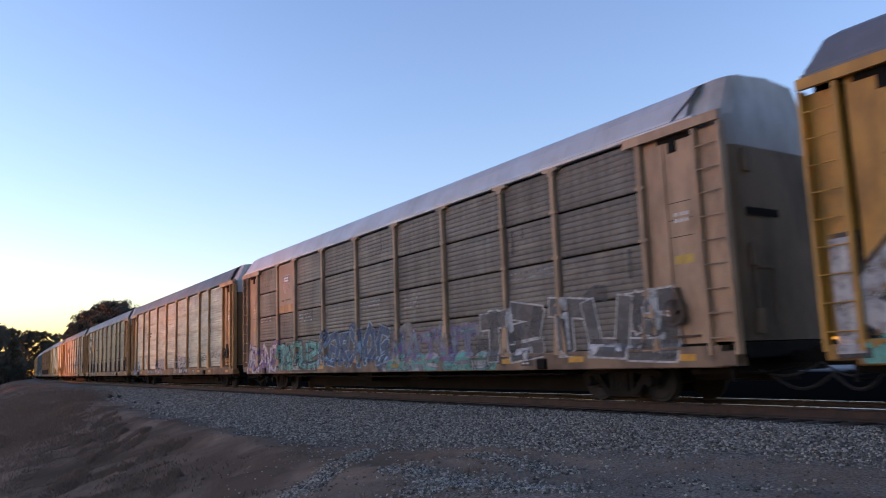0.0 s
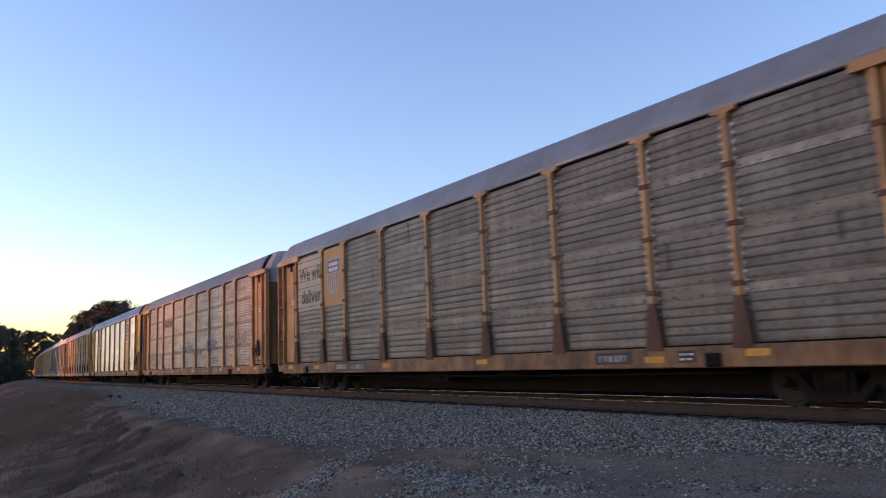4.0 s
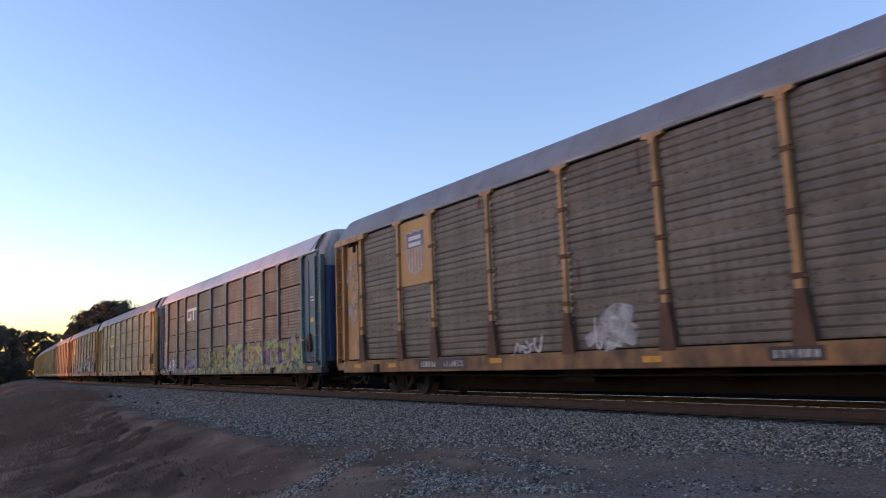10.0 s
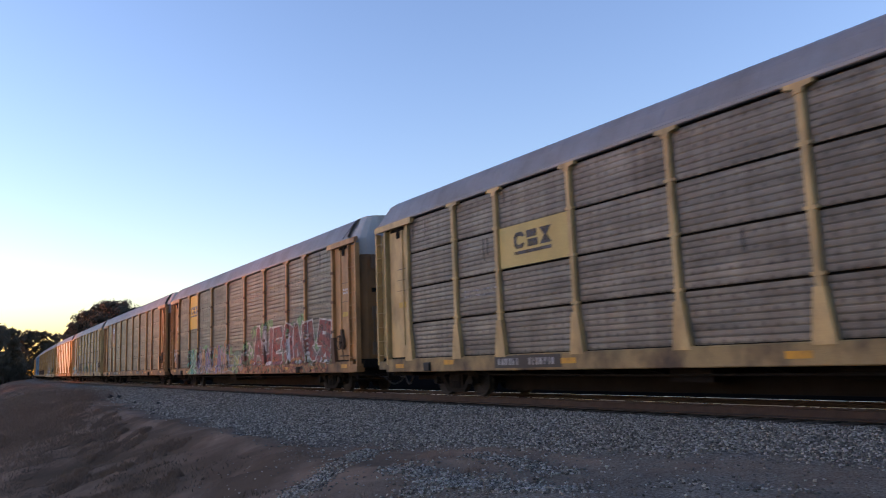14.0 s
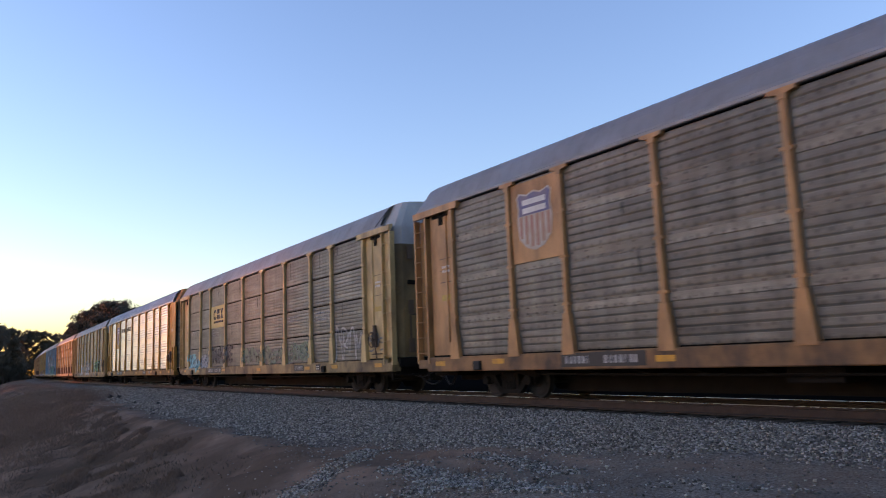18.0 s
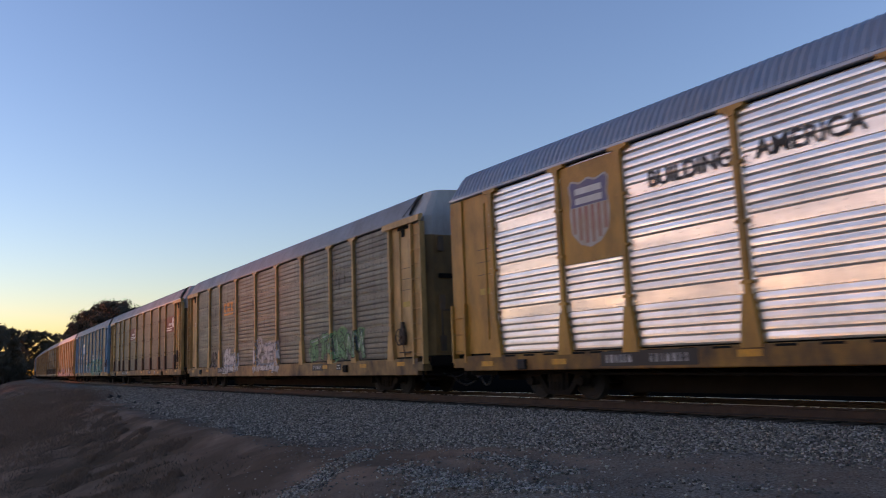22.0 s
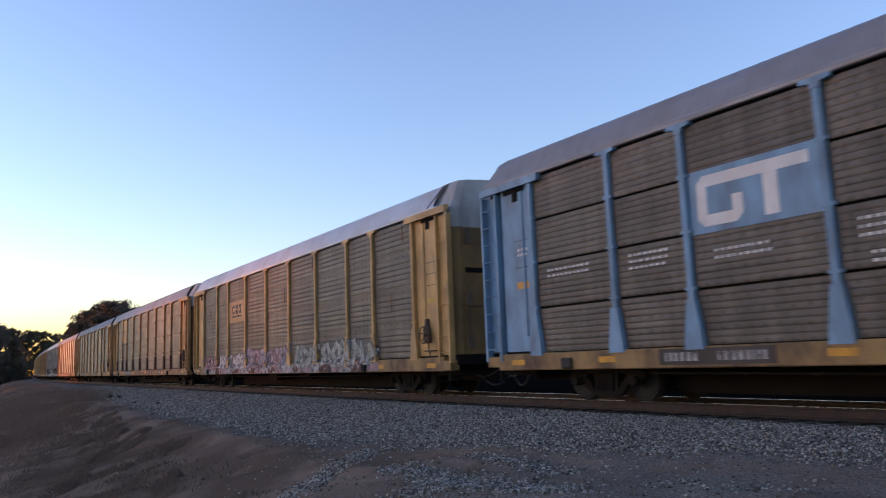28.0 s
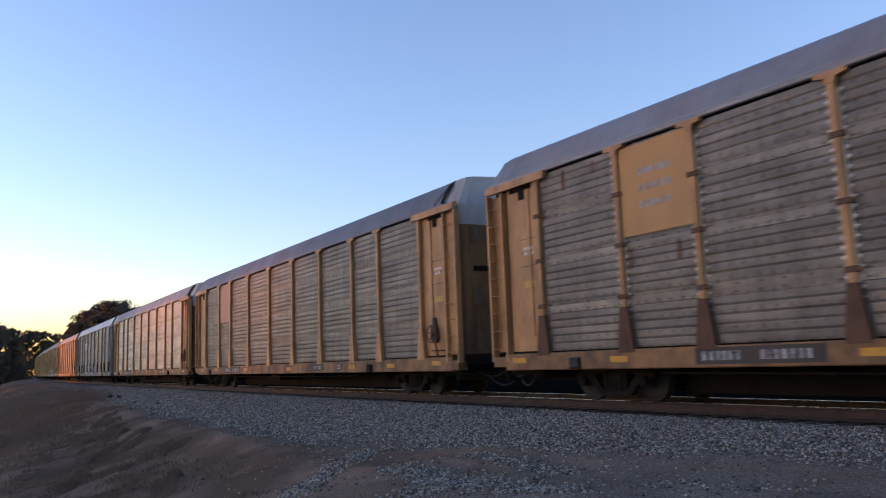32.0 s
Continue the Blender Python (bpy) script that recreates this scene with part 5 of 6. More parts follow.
for i, n, ink in ((1, 7, "smoke"), (3, 8, "smoke"), (6, 8, "rust"), (7, 8, "smoke"), (8, 9, "smoke"), (9, 7, "smoke"), (10, 7, "smoke"), (11, 14, "smoke"), (13, 10, "smoke"), (14, 9, "smoke"), (15, 6, "smoke"), (16, 10, "rust"), (17, 9, "rust")):
    drips(cars[i], 400 + i, n, ink)

# car by car, counted from the first one seen
c = cars[0]
tag(c, -13.4, -8.0, 0.75, 2.9, 4, "pale", "black", 3, 0.34, 0.12, ("teal", "white"), "white")
c = cars[1]
a, b, y = sign_plate(c, 1, 3.18, EAVE - 0.12, tan_plate, "tan sign panel with a shield")
shield(c, (a + b) / 2, 3.95, 4.75, y, 0.75, pale=True)
slab(c, "sign_band", a, b, 3.2, 3.5, paint["orange"], y - 0.004, "orange band")
stripes(c, a + 0.3, b - 0.3, 3.65, 0.08, inks["grey"], y, 1, seed=4)
data_marks(c, 11, (0, 2, 4, 5, 7))
tag(c, -12.9, -9.2, 0.80, 1.95, 5, "white", "purple", 12, 0.16, 0.10, "purple", None)
tag(c, -9.2, -5.0, 0.78, 2.0, 5, "teal", "black", 13, 0.20, 0.05, ("teal",), "sky")
tag(c, -4.9, 0.6, 0.85, 2.3, 6, "navy", "sky", 14, 0.22, 0.05, ("navy",), None)
tag(c, 0.7, 5.6, 0.95, 1.95, 5, "dusk", "purple", 15, 0.22, 0.05, ("grey",), "teal")
tag(c, 0.7, 6.0, 0.73, 0.98, 7, ("pale", "teal", "grey"), "dusk", 17, 0.20, 0.04, ("pale", "teal"))
tag(c, 5.6, 12.2, 0.82, 2.35, 5, "smoke", "white", 16, 0.46, 0.055, ("smoke",), None)
c = cars[2]
tag(c, -12.2, -10.3, 0.85, 1.7, 3, "sky", "navy", 21, 0.16, 0.08)
tag(c, -4.7, -1.9, 0.75, 1.85, 5, "pale", "black", 22, 0.26, 0.035)
tag(c, 0.9, 4.3, 0.75, 1.85, 5, "pale", "black", 23, 0.30, 0.04)
tag(c, -2.2, -1.9, 1.3, 2.0, 1, None, "smoke", 24, 0.02, 0.05)
tag(c, 4.4, 4.9, 1.3, 1.6, 2, None, "smoke", 25, 0.02, 0.03)
tag(c, 7.2, 8.4, 1.45, 1.75, 4, None, "smoke", 26, 0.02, 0.03)
tag(c, 9.3, 11.0, 1.55, 1.9, 5, None, "grey", 28, 0.02, 0.03)
stripes(c, -8.0, -6.3, 3.55, 0.10, inks["smoke"], FACE + 0.018, 2, 0.1, 27)
c = cars[3]
a, b = bay(0)
slab(c, "painted_patch", a, b, 3.1, EAVE - 0.14, pale_panel, FACE + 0.012, "pale repainted panel", 0.02)
for k in range(8):
    slab(c, "sheet_joint", a + 0.02, b - 0.02, 3.22 + 0.255 * k, 3.235 + 0.255 * k, black_gap, FACE + 0.0035, "dark joint between ribs", 0.006)
words(c, "We will", (a + b) / 2 + 0.1, 4.28, 0.72, FACE + 0.007, black_paint, 0.92)
words(c, "deliver", (a + b) / 2 + 0.15, 3.38, 0.72, FACE + 0.007, black_paint, 0.98)
a, b, y = sign_plate(c, 1, 3.1, EAVE - 0.12, orange_plate, "orange sign panel with a shield")
shield(c, (a + b) / 2, 3.5, 4.85, y, 1.15, pale=True)
scallops(c, side["silver"], (2, 3, 4, 5, 6, 7, 8))
c = cars[4]
tag(c, -1.9, 0.6, 1.95, 2.4, 9, "dusk", None, 41, 0.09, 0.04)
tag(c, 0.9, 2.9, 1.75, 2.15, 7, "dusk", None, 42, 0.09, 0.08)
tag(c, 3.6, 5.6, 2.0, 2.55, 7, "dusk", None, 43, 0.09, 0.08)
tag(c, 7.0, 10.6, 2.1, 2.65, 9, "grey", None, 44, 0.08, 0.05)
tag(c, 4.6, 5.9, 1.35, 1.65, 4, "smoke", None, 47, 0.04, 0.05)
tag(c, -11.3, -9.3, 1.4, 2.0, 5, "grey", None, 45, 0.06, 0.05)
stripes(c, POSTS[2] + 0.3, POSTS[3] - 0.2, 3.75, 0.42, inks["smoke"], FACE + 0.018, 1, seed=46)
c = cars[5]
for i in (1, 7):
    a, b, y = sign_plate(c, i, SILL_TOP, EAVE - 0.02, gold_stained, "stained gold sheet with a red octagon")
    octagon(c, (a + b) / 2, 4.2, 1.5, 1.55, y)
c = cars[6]
a, b, y = sign_plate(c, 1, 3.25, EAVE - 0.12, orange_plate, "faded orange sign panel with a shield")
shield(c, (a + b) / 2, 3.55, 4.9, y, 1.1, pale=True)
tag(c, -3.5, -2.5, 1.1, 1.45, 4, "white", None, 61, 0.06, 0.05)
tag(c, -0.75, 0.25, 1.2, 1.8, 4, "white", None, 62, 0.06, 0.05, ("pale",))
tag(c, -12.9, -12.0, 3.5, 4.5, 3, None, "pale", 63, 0.01, 0.035)
tag(c, -12.8, -11.9, 2.5, 3.3, 3, None, "pale", 64, 0.01, 0.035)
scallops(c, side["silver"], (1, 2, 3, 4))
c = cars[7]
for k in range(8):
    # upright ribs pressed into the end doors and their hood
    yy = -1.2 + 0.34 * k
    part("door_rib", shared("door_rib", lambda: Shape().box(13.44, 13.50, -0.06, 0.06, 1.3, 4.70, 0.015).mesh("door_rib")), paint["navy"], c, at=(0, yy, 0))
    if abs(yy) < 1.0:
        part("hood_rib", shared("hood_rib", lambda: Shape().prism("y", [(13.43, 4.74), (13.50, 4.74), (13.45, EAVE + 0.62), (13.38, EAVE + 0.62)], -0.06, 0.06).mesh("hood_rib")), white_cap, c, at=(0, yy, 0))
gt(c, 2, 3.75, 4.62, paint["teal"])
data_marks(c, 71, (1, 2, 5, 6))
tag(c, 1.0, 11.6, 0.76, 2.2, 7, ("lime", "green", "lime"), "purple", 72, 0.46, 0.06, ("purple", "olive"), "lime")
tag(c, -4.0, 11.6, 0.73, 0.98, 16, ("olive", "lime", "moss"), "olive", 76, 0.30, 0.04, ("lime", "olive", "moss"))
tag(c, -3.5, 0.8, 1.0, 1.95, 5, "olive", "lime", 73, 0.28, 0.04, ("olive",))
tag(c, -7.0, -4.5, 0.95, 1.75, 4, "dusk", "grey", 74, 0.26, 0.04, ("dusk",))
tag(c, -11.6, -9.0, 0.85, 1.8, 3, "white", "navy", 75, 0.20, 0.08, "dusk")
for k in (2, 3, 4, 6):
    slab(c, "orange_post_patch", POSTS[k] - 0.08, POSTS[k] + 0.08, 1.62, 2.02, reflector_mat, FACE - 0.072, "orange paint patch")
for k in range(9):
    # a column of worn white marks down the end sheet
    slab(c, "worn_mark", -13.02 + 0.01 * (k % 3), -12.72 - 0.02 * (k % 2), 1.25 + 0.43 * k, 1.56 + 0.43 * k, inks["pale"], FACE + 0.044, "worn white mark", 0.005)
slab(c, "orange_stripe", -12.62, -12.50, 1.35, 2.75, reflector_mat, FACE + 0.044, "upright orange stripe", 0.005)
c = cars[8]
a, b, y = sign_plate(c, 2, 3.2, 4.22, cream_plate, "yellow sign panel with block emblem")
block_logo(c, (a + b) / 2, 3.62, 1.4, 0.40, y, inks["smoke"])
data_marks(c, 81, (6, 7, 1), 2.7)
tag(c, 6.4, 7.3, 1.3, 2.0, 2, None, "pale", 82, 0.02, 0.05)
c = cars[9]
a, b, y = sign_plate(c, 1, 3.3, EAVE - 0.12, yellow_plate, "clean yellow sign panel with grey emblem")
block_logo(c, (a + b) / 2, 4.15, 1.35, 0.42, y, inks["grey"])
tag(c, -9.3, -7.2, 0.75, 2.0, 3, "green", "white", 91, 0.16, 0.08, ("green", "teal"))
tag(c, -7.1, -1.2, 0.75, 2.25, 8, ("pink", "orange", "purple"), "pale", 92, 0.26, 0.05, ("purple", "orange", "green"), "orange")
tag(c, -1.4, 1.2, 0.75, 1.7, 3, ("olive", "lime", "pink"), "pale", 93, 0.24, 0.05, ("moss", "green"), "orange")
tag(c, 1.4, 2.5, 1.5, 2.1, 2, "white", "moss", 97, 0.09, 0.04, ("moss", "green"))
tag(c, 2.5, 11.0, 1.0, 2.8, 7, "red", "white", 94, 0.40, 0.09, ("moss", "green"), None)
tag(c, 0.5, 11.0, 0.72, 1.25, 14, "orange", "red", 95, 0.10, 0.10, ("red", "olive"))
tag(c, -13.0, -12.0, 1.5, 2.2, 2, "white", "orange", 96, 0.14, 0.05)
scallops(c, side["grey"], (2, 3, 4, 5, 6, 7))
c = cars[10]
a, b, y = sign_plate(c, 1, 3.25, EAVE - 0.12, paint["orange"], "orange sign panel with a bright shield")
shield(c, (a + b) / 2, 3.5, 4.95, y, 1.3, pale=True)
c = cars[11]
a, b, y = sign_plate(c, 2, 3.12, 4.25, cream_plate, "yellow sign panel with dark block emblem")
block_logo(c, (a + b) / 2 + 0.1, 3.55, 1.75, 0.52, y, inks["smoke"])
data_marks(c, 111, (0, 2, 6, 7))
tag(c, -11.5, -9.2, 0.95, 1.75, 5, "cyan", "sky", 112, 0.20, 0.03, ("cyan",))
tag(c, -8.9, -7.2, 1.0, 1.8, 4, "pale", "dusk", 113, 0.20, 0.03, ("pale",))
tag(c, -6.9, -3.2, 1.2, 2.2, 7, "smoke", "grey", 114, 0.20, 0.02)
for k, x0 in enumerate((-1.2, 1.6, 4.4)):
    tag(c, x0, x0 + 2.2, 1.2, 1.7, 4, "moss", "grey", 115 + k, 0.12, 0.06, "moss")
tag(c, 9.2, 11.3, 1.2, 2.2, 4, "pale", None, 119, 0.07, 0.05)
tag(c, 11.75, 12.75, 1.45, 1.85, 3, "grey", None, 120, 0.06, 0.05)
c = cars[12]
a, b, y = sign_plate(c, 1, 3.0, EAVE - 0.12, paint["gold"], "gold sign panel with a shield")
shield(c, (a + b) / 2, 3.3, 4.85, y, 1.25, pale=True)
a, b = bay(2)
words(c, "BUILDING", (a + b) / 2 + 0.3, 4.25, 0.46, FACE + 0.012, black_paint, 0.95)
a, b = bay(3)
words(c, "AMERICA", (a + b) / 2 - 0.1, 4.25, 0.46, FACE + 0.012, black_paint, 1.0)
c = cars[13]
a, b = bay(2)
block_logo(c, (a + b) / 2, 3.80, 1.55, 0.46, FACE + 0.018, emblem_orange)
tag(c, -8.8, -7.8, 1.05, 1.8, 2, "smoke", "smoke", 131, 0.16, 0.06)
tag(c, -6.5, -4.0, 0.78, 1.75, 4, "white", "pale", 132, 0.26, 0.05, "white")
tag(c, -1.7, 1.6, 0.78, 2.1, 4, "white", "grey", 133, 0.3, 0.05, ("pale",))
tag(c, 4.9, 9.5, 1.1, 2.15, 6, "green", "black", 134, 0.2, 0.06, ("green",), "white")
c = cars[14]
quill(c, 3, 3.42, 4.32)
quill(c, 8, 3.42, 4.42, True)
scallops(c, paint["yellow"], (3, 4, 5, 6))
c = cars[15]
gt(c, 2, 3.12, 4.3, paint["blue"])
data_marks(c, 151, (0, 1, 2, 3, 5, 6), 2.75, white_paint)
data_marks(c, 152, (3, 5), 2.45, white_paint)
tag(c, -3.4, 0.6, 1.0, 1.95, 4, "sky", "moss", 153, 0.2, 0.06, ("teal",))
tag(c, 0.6, 9.0, 0.78, 2.3, 8, "moss", "teal", 154, 0.26, 0.08, ("moss", "teal"))
c = cars[16]
a, b, y = sign_plate(c, 2, 3.2, 4.22, worn_plate, "faded brownish sign panel with block emblem")
block_logo(c, (a + b) / 2, 3.6, 1.5, 0.44, y, inks["smoke"])
tag(c, -11.5, -8.7, 0.9, 1.65, 5, "pink", "red", 161, 0.22, 0.05)
tag(c, -8.6, -4.4, 0.88, 1.75, 6, "white", "smoke", 162, 0.30, 0.045)
tag(c, -4.2, 1.1, 0.88, 1.85, 6, ("lilac", "pink", "lilac"), "smoke", 163, 0.32, 0.04, ("lilac",), "pale")
tag(c, 1.7, 9.0, 0.86, 1.9, 8, "chalk", "smoke", 164, 0.34, 0.05)
tag(c, -11.0, 9.0, 0.72, 0.92, 22, ("pink", "pale", "rust"), "grey", 165, 0.16, 0.03, ("pink", "pale"))
c = cars[17]
a, b, y = sign_plate(c, 1, 3.35, EAVE - 0.12, orange_plate, "faded orange sign panel with pale marks")
stripes(c, a + 0.5, b - 0.4, 4.55, 0.14, inks["pale"], y, 3, 0.2, 171)
scallops(c, side["silver"], (1, 2, 3, 4, 5))
for c, m in ((cars[18], tan_plate), (cars[21], orange_plate), (cars[24], yellow_plate)):
    sign_plate(c, 1, 3.3, EAVE - 0.12, m, "faded sign panel")
tag(cars[20], -6.0, 2.0, 0.8, 2.0, 8, "pale", "grey", 201, 0.2, 0.06)
gt(cars[20], 2, 3.5, 4.3, paint["stone"])
tag(cars[22], -4.0, 8.0, 0.8, 2.0, 10, "grey", "pale", 221, 0.2, 0.06)

scallops(cars[5], side["bright"], (1, 2, 3, 4, 5, 6, 7, 8))
scallops(cars[12], side["bright"], range(10))
scallops(cars[2], side["silver"], (3, 4, 5, 6, 7, 8))

# ---- trees ----
leaf_mat = material("dark_pine_foliage", (0.078, 0.072, 0.050), 0.85, 0.0, (0.04, 0.038, 0.027), 0.7, 0.5, 0.0, 0.0, 40.0, 0.25, 0.25)
twig_mat = material("bare_brown_twigs", (0.17, 0.115, 0.085), 0.9, 0.0, (0.11, 0.075, 0.055), 0.7, 0.6, 0.0, 0.0, 40.0, 0.2, 0.2)
bark = material("grey_brown_bark", (0.07, 0.05, 0.038), 0.95, 0.0, (0.035, 0.027, 0.02), 0.8, 2.0, 0.3, 0.3, 25.0, 0.2)


def tree_meshes(seed, height, spread, low, count, leaf):
    """Trunk with limbs, and a crown of many small leaf tufts gathered on the limbs."""
    rnd = random.Random(seed)
    wood = Shape()
    lean = (rnd.uniform(-0.4, 0.4), rnd.uniform(-0.4, 0.4))
    trunk = []
    for i in range(9):
        t = i / 8
        trunk.append(Vector((lean[0] * t * t * 2 + rnd.uniform(-0.1, 0.1), lean[1] * t * t * 2 + rnd.uniform(-0.1, 0.1), -0.6 + t * (height * 0.92 + 0.6))))
    for i in range(8):
        r0, r1 = height * 0.018 * (1 - i / 8.6), height * 0.018 * (1 - (i + 1) / 8.6)
        k = len(wood.v)
        for p, r in ((trunk[i], r0), (trunk[i + 1], r1)):
            for j in range(8):
                a = math.pi * j / 4
                wood.v.append((p.x + r * math.cos(a), p.y + r * math.sin(a), p.z))
        for j in range(8):
            q = (j + 1) % 8
            wood.f.append((k + j, k + q, k + 8 + q, k + 8 + j))
    hubs = []
    n = 26
    for i in range(n):
        t = low + (1 - low) * (i + rnd.random()) / n
        base = trunk[min(8, int(t * 8))]
        a = rnd.uniform(0, 2 * math.pi)
        shape = math.sin(math.pi * min(1.0, 0.18 + 0.82 * ((t - low) / (1 - low)))) ** 0.7
        ln = spread * (0.35 + 0.75 * shape) * rnd.uniform(0.55, 1.1)
        z = height * t
        tip = Vector((base.x + ln * math.cos(a), base.y + ln * math.sin(a), z + ln * rnd.uniform(0.05, 0.45)))
        mid = Vector((base.x, base.y, z)).lerp(tip, 0.55) + Vector((0, 0, -0.1 * ln))
        wood.tube([(base.x, base.y, z), mid, tip], height * 0.0035, 5)
        hubs += [(tip, rnd.uniform(0.8, 1.5) * spread * 0.26), (mid, rnd.uniform(0.5, 1.0) * spread * 0.22)]
    hubs.append((Vector((trunk[8].x, trunk[8].y, height * 0.96)), spread * 0.24))
    crown = Shape()
    for i in range(count):
        c, r = hubs[rnd.randrange(len(hubs))]
        d = Vector((rnd.gauss(0, 1), rnd.gauss(0, 1), rnd.gauss(0, 0.7)))
        p = c + d.normalized() * r * rnd.random() ** 0.45
        u = Vector((rnd.gauss(0, 1), rnd.gauss(0, 1), rnd.gauss(0, 1))).normalized()
        w = u.orthogonal().normalized()
        s = leaf * rnd.uniform(0.5, 1.3)
        crown.v += [tuple(p - u * s), tuple(p + w * s * 0.55), tuple(p + u * s), tuple(p - w * s * 0.5 + u.cross(w) * s * 0.3)]
        k = len(crown.v) - 4
        crown.f.append((k, k + 1, k + 2, k + 3))
    me = bpy.data.meshes.new("crown")
    me.from_pydata(crown.v, [], crown.f)
    me.materials.append(None)
    wm = bpy.data.meshes.new("trunk")
    wm.from_pydata(wood.v, [], wood.f)
    wm.materials.append(None)
    return wm, me


TREES = [tree_meshes(11, 20.0, 4.6, 0.30, 9000, 0.32), tree_meshes(12, 20.0, 5.4, 0.24, 9600, 0.32), tree_meshes(13, 20.0, 3.8, 0.36, 7400, 0.31), tree_meshes(14, 20.0, 5.0, 0.16, 9600, 0.33)]


def tree(x, y, height, kind, label="tall dark pine in a stand beside the railway"):
    top = tagged(new("tree"), label, "tree", "trees beside the railway")
    s = height / 20.0
    wm, me = TREES[kind % 4]
    part("trunk", wm, bark, top)
    part("crown", me, leaf_mat, top)
    top.matrix_basis = Matrix.LocRotScale((x, y, ground_z(x, y) - 0.1), Euler((0, 0, (x * 7.3 + y * 3.1) % 6.28)), (s, s, s))
    return top


def bearing(px_angle, r):
    """Place at a bearing (degrees to the left of the view axis) and a distance from the camera."""
    a = math.pi / 2 - VIEW + math.radians(px_angle)
    return -r * math.sin(a), r * math.cos(a)


# the stand behind the train, the far trees round the bend and the dark edge of the wood
for ang, r, h, k in ((22.3, 205, 14.5, 0), (22.9, 200, 16.5, 1), (23.5, 206, 18.3, 3), (24.0, 214, 17.8, 1), (24.4, 222, 17.6, 0), (24.9, 226, 17.4, 3), (25.4, 232, 16.4, 1), (25.9, 236, 13.5, 0), (26.3, 300, 12.0, 2), (22.0, 203, 13.0, 3), (23.0, 212, 18.4, 0), (26.0, 262, 13.5, 3),
                     (26.6, 440, 14.5, 2), (27.1, 430, 20.5, 0), (27.5, 420, 16.0, 2), (28.0, 425, 22.0, 3), (28.35, 430, 22.5, 1), (28.7, 424, 21.5, 0), (29.2, 420, 19.0, 2),
                     (29.6, 300, 16.5, 1), (29.95, 290, 18.0, 3), (30.3, 280, 18.5, 0), (31.2, 270, 20.0, 1)):
    x, y = bearing(ang, r)
    tree(x, y, h, k)

# an unseen wood added across the field on the near side to keep the low sun off the ground, open at one clearing
WOOD = -200.0
GAP_FROM, GAP_TO = -304.0, -273.0
rnd = random.Random(5)
x = -150.0
i = 0
while x > -760:
    if not (GAP_FROM < x < GAP_TO):
        tree(x, WOOD - rnd.uniform(0, 8), rnd.uniform(16, 20), i, "tall dark pine at the edge of the unseen wood")
        if i % 2:
            tree(x - 3, WOOD - 10.0 - rnd.uniform(0, 6), rnd.uniform(16, 20), i + 1, "tall dark pine at the edge of the unseen wood")
    x -= rnd.uniform(6.0, 8.5)
    i += 1


# ---- undergrowth, unseen sun screens and dry brush ----
def brush(spots, per, size, height, seed, twig):
    rnd = random.Random(seed)
    vs, fs = [], []
    for (cx, cy, rad, hh) in spots:
        for i in range(per):
            a, q = rnd.uniform(0, 2 * math.pi), rad * math.sqrt(rnd.random())
            px, py = cx + q * math.cos(a), cy + q * math.sin(a)
            pz = ground_z(px, py)
            top = hh * height * (1 - (q / rad) ** 2 * 0.7) * rnd.random() ** 0.6
            d = Vector((rnd.gauss(0, 0.5), rnd.gauss(0, 0.5), 1.0)).normalized()
            p = Vector((px, py, pz + max(0.02, top - size * 0.5)))
            w = d.orthogonal().normalized()
            s = size * rnd.uniform(0.5, 1.3)
            k = len(vs)
            vs += [tuple(p - d * s), tuple(p + w * s * twig), tuple(p + d * s), tuple(p - w * s * twig)]
            fs.append((k, k + 1, k + 2, k + 3))
    me = bpy.data.meshes.new("brush")
    me.from_pydata(vs, [], fs)
    me.materials.append(None)
    return me


rnd = random.Random(21)
spots, thin = [], []
x = -140.0
while x > -770:
    if not (GAP_FROM - 2 < x < GAP_TO + 2):
        (thin if -234 < x < -196 else spots).append((x, WOOD - rnd.uniform(0, 10), rnd.uniform(4, 6), rnd.uniform(0.85, 1.15)))
    x -= 2.0
low = [(GAP_FROM - 8 + 1.6 * i, WOOD - rnd.uniform(0, 8), 4.0, rnd.uniform(0.9, 1.1)) for i in range(30)]
# unseen leaf screens, 11 to 23 metres tall, that shape the sunlight on the train
tagged(part("undergrowth", brush(thin, 170, 1.3, 15.0, 13, 0.6), leaf_mat), "unseen thin leaf screen letting dappled sun through", "undergrowth", kind="stuff")
tagged(part("undergrowth", brush(low, 800, 0.8, 11.5, 6, 0.6), leaf_mat), "unseen lower leaf screen in the clearing, keeping sun off the ground", "undergrowth", kind="stuff")
tagged(part("undergrowth", brush(spots, 620, 1.5, 23.0, 3, 0.6), leaf_mat), "unseen tall leaf screen added to block the low sun", "undergrowth", kind="stuff")
far = []
for ang, r in [(26.2 + 0.22 * i, 300 + 12 * (i % 4)) for i in range(30)]:
    px, py = bearing(ang, r)
    if abs(track_y(px) - py) > 6.0:
        far.append((px, py, 5.0, rnd.uniform(0.7, 1.3)))
for i in range(26):
    px, py = bearing(21.5 + 0.21 * i, 214 + 1.5 * i)
    if py - track_y(px) > 7.0:
        far.append((px, py, 5.0, rnd.uniform(0.7, 1.3)))
tagged(part("undergrowth", brush(far, 1100, 0.5, 10.0, 4, 0.5), leaf_mat), "dark undergrowth below the far trees", "undergrowth", kind="stuff")

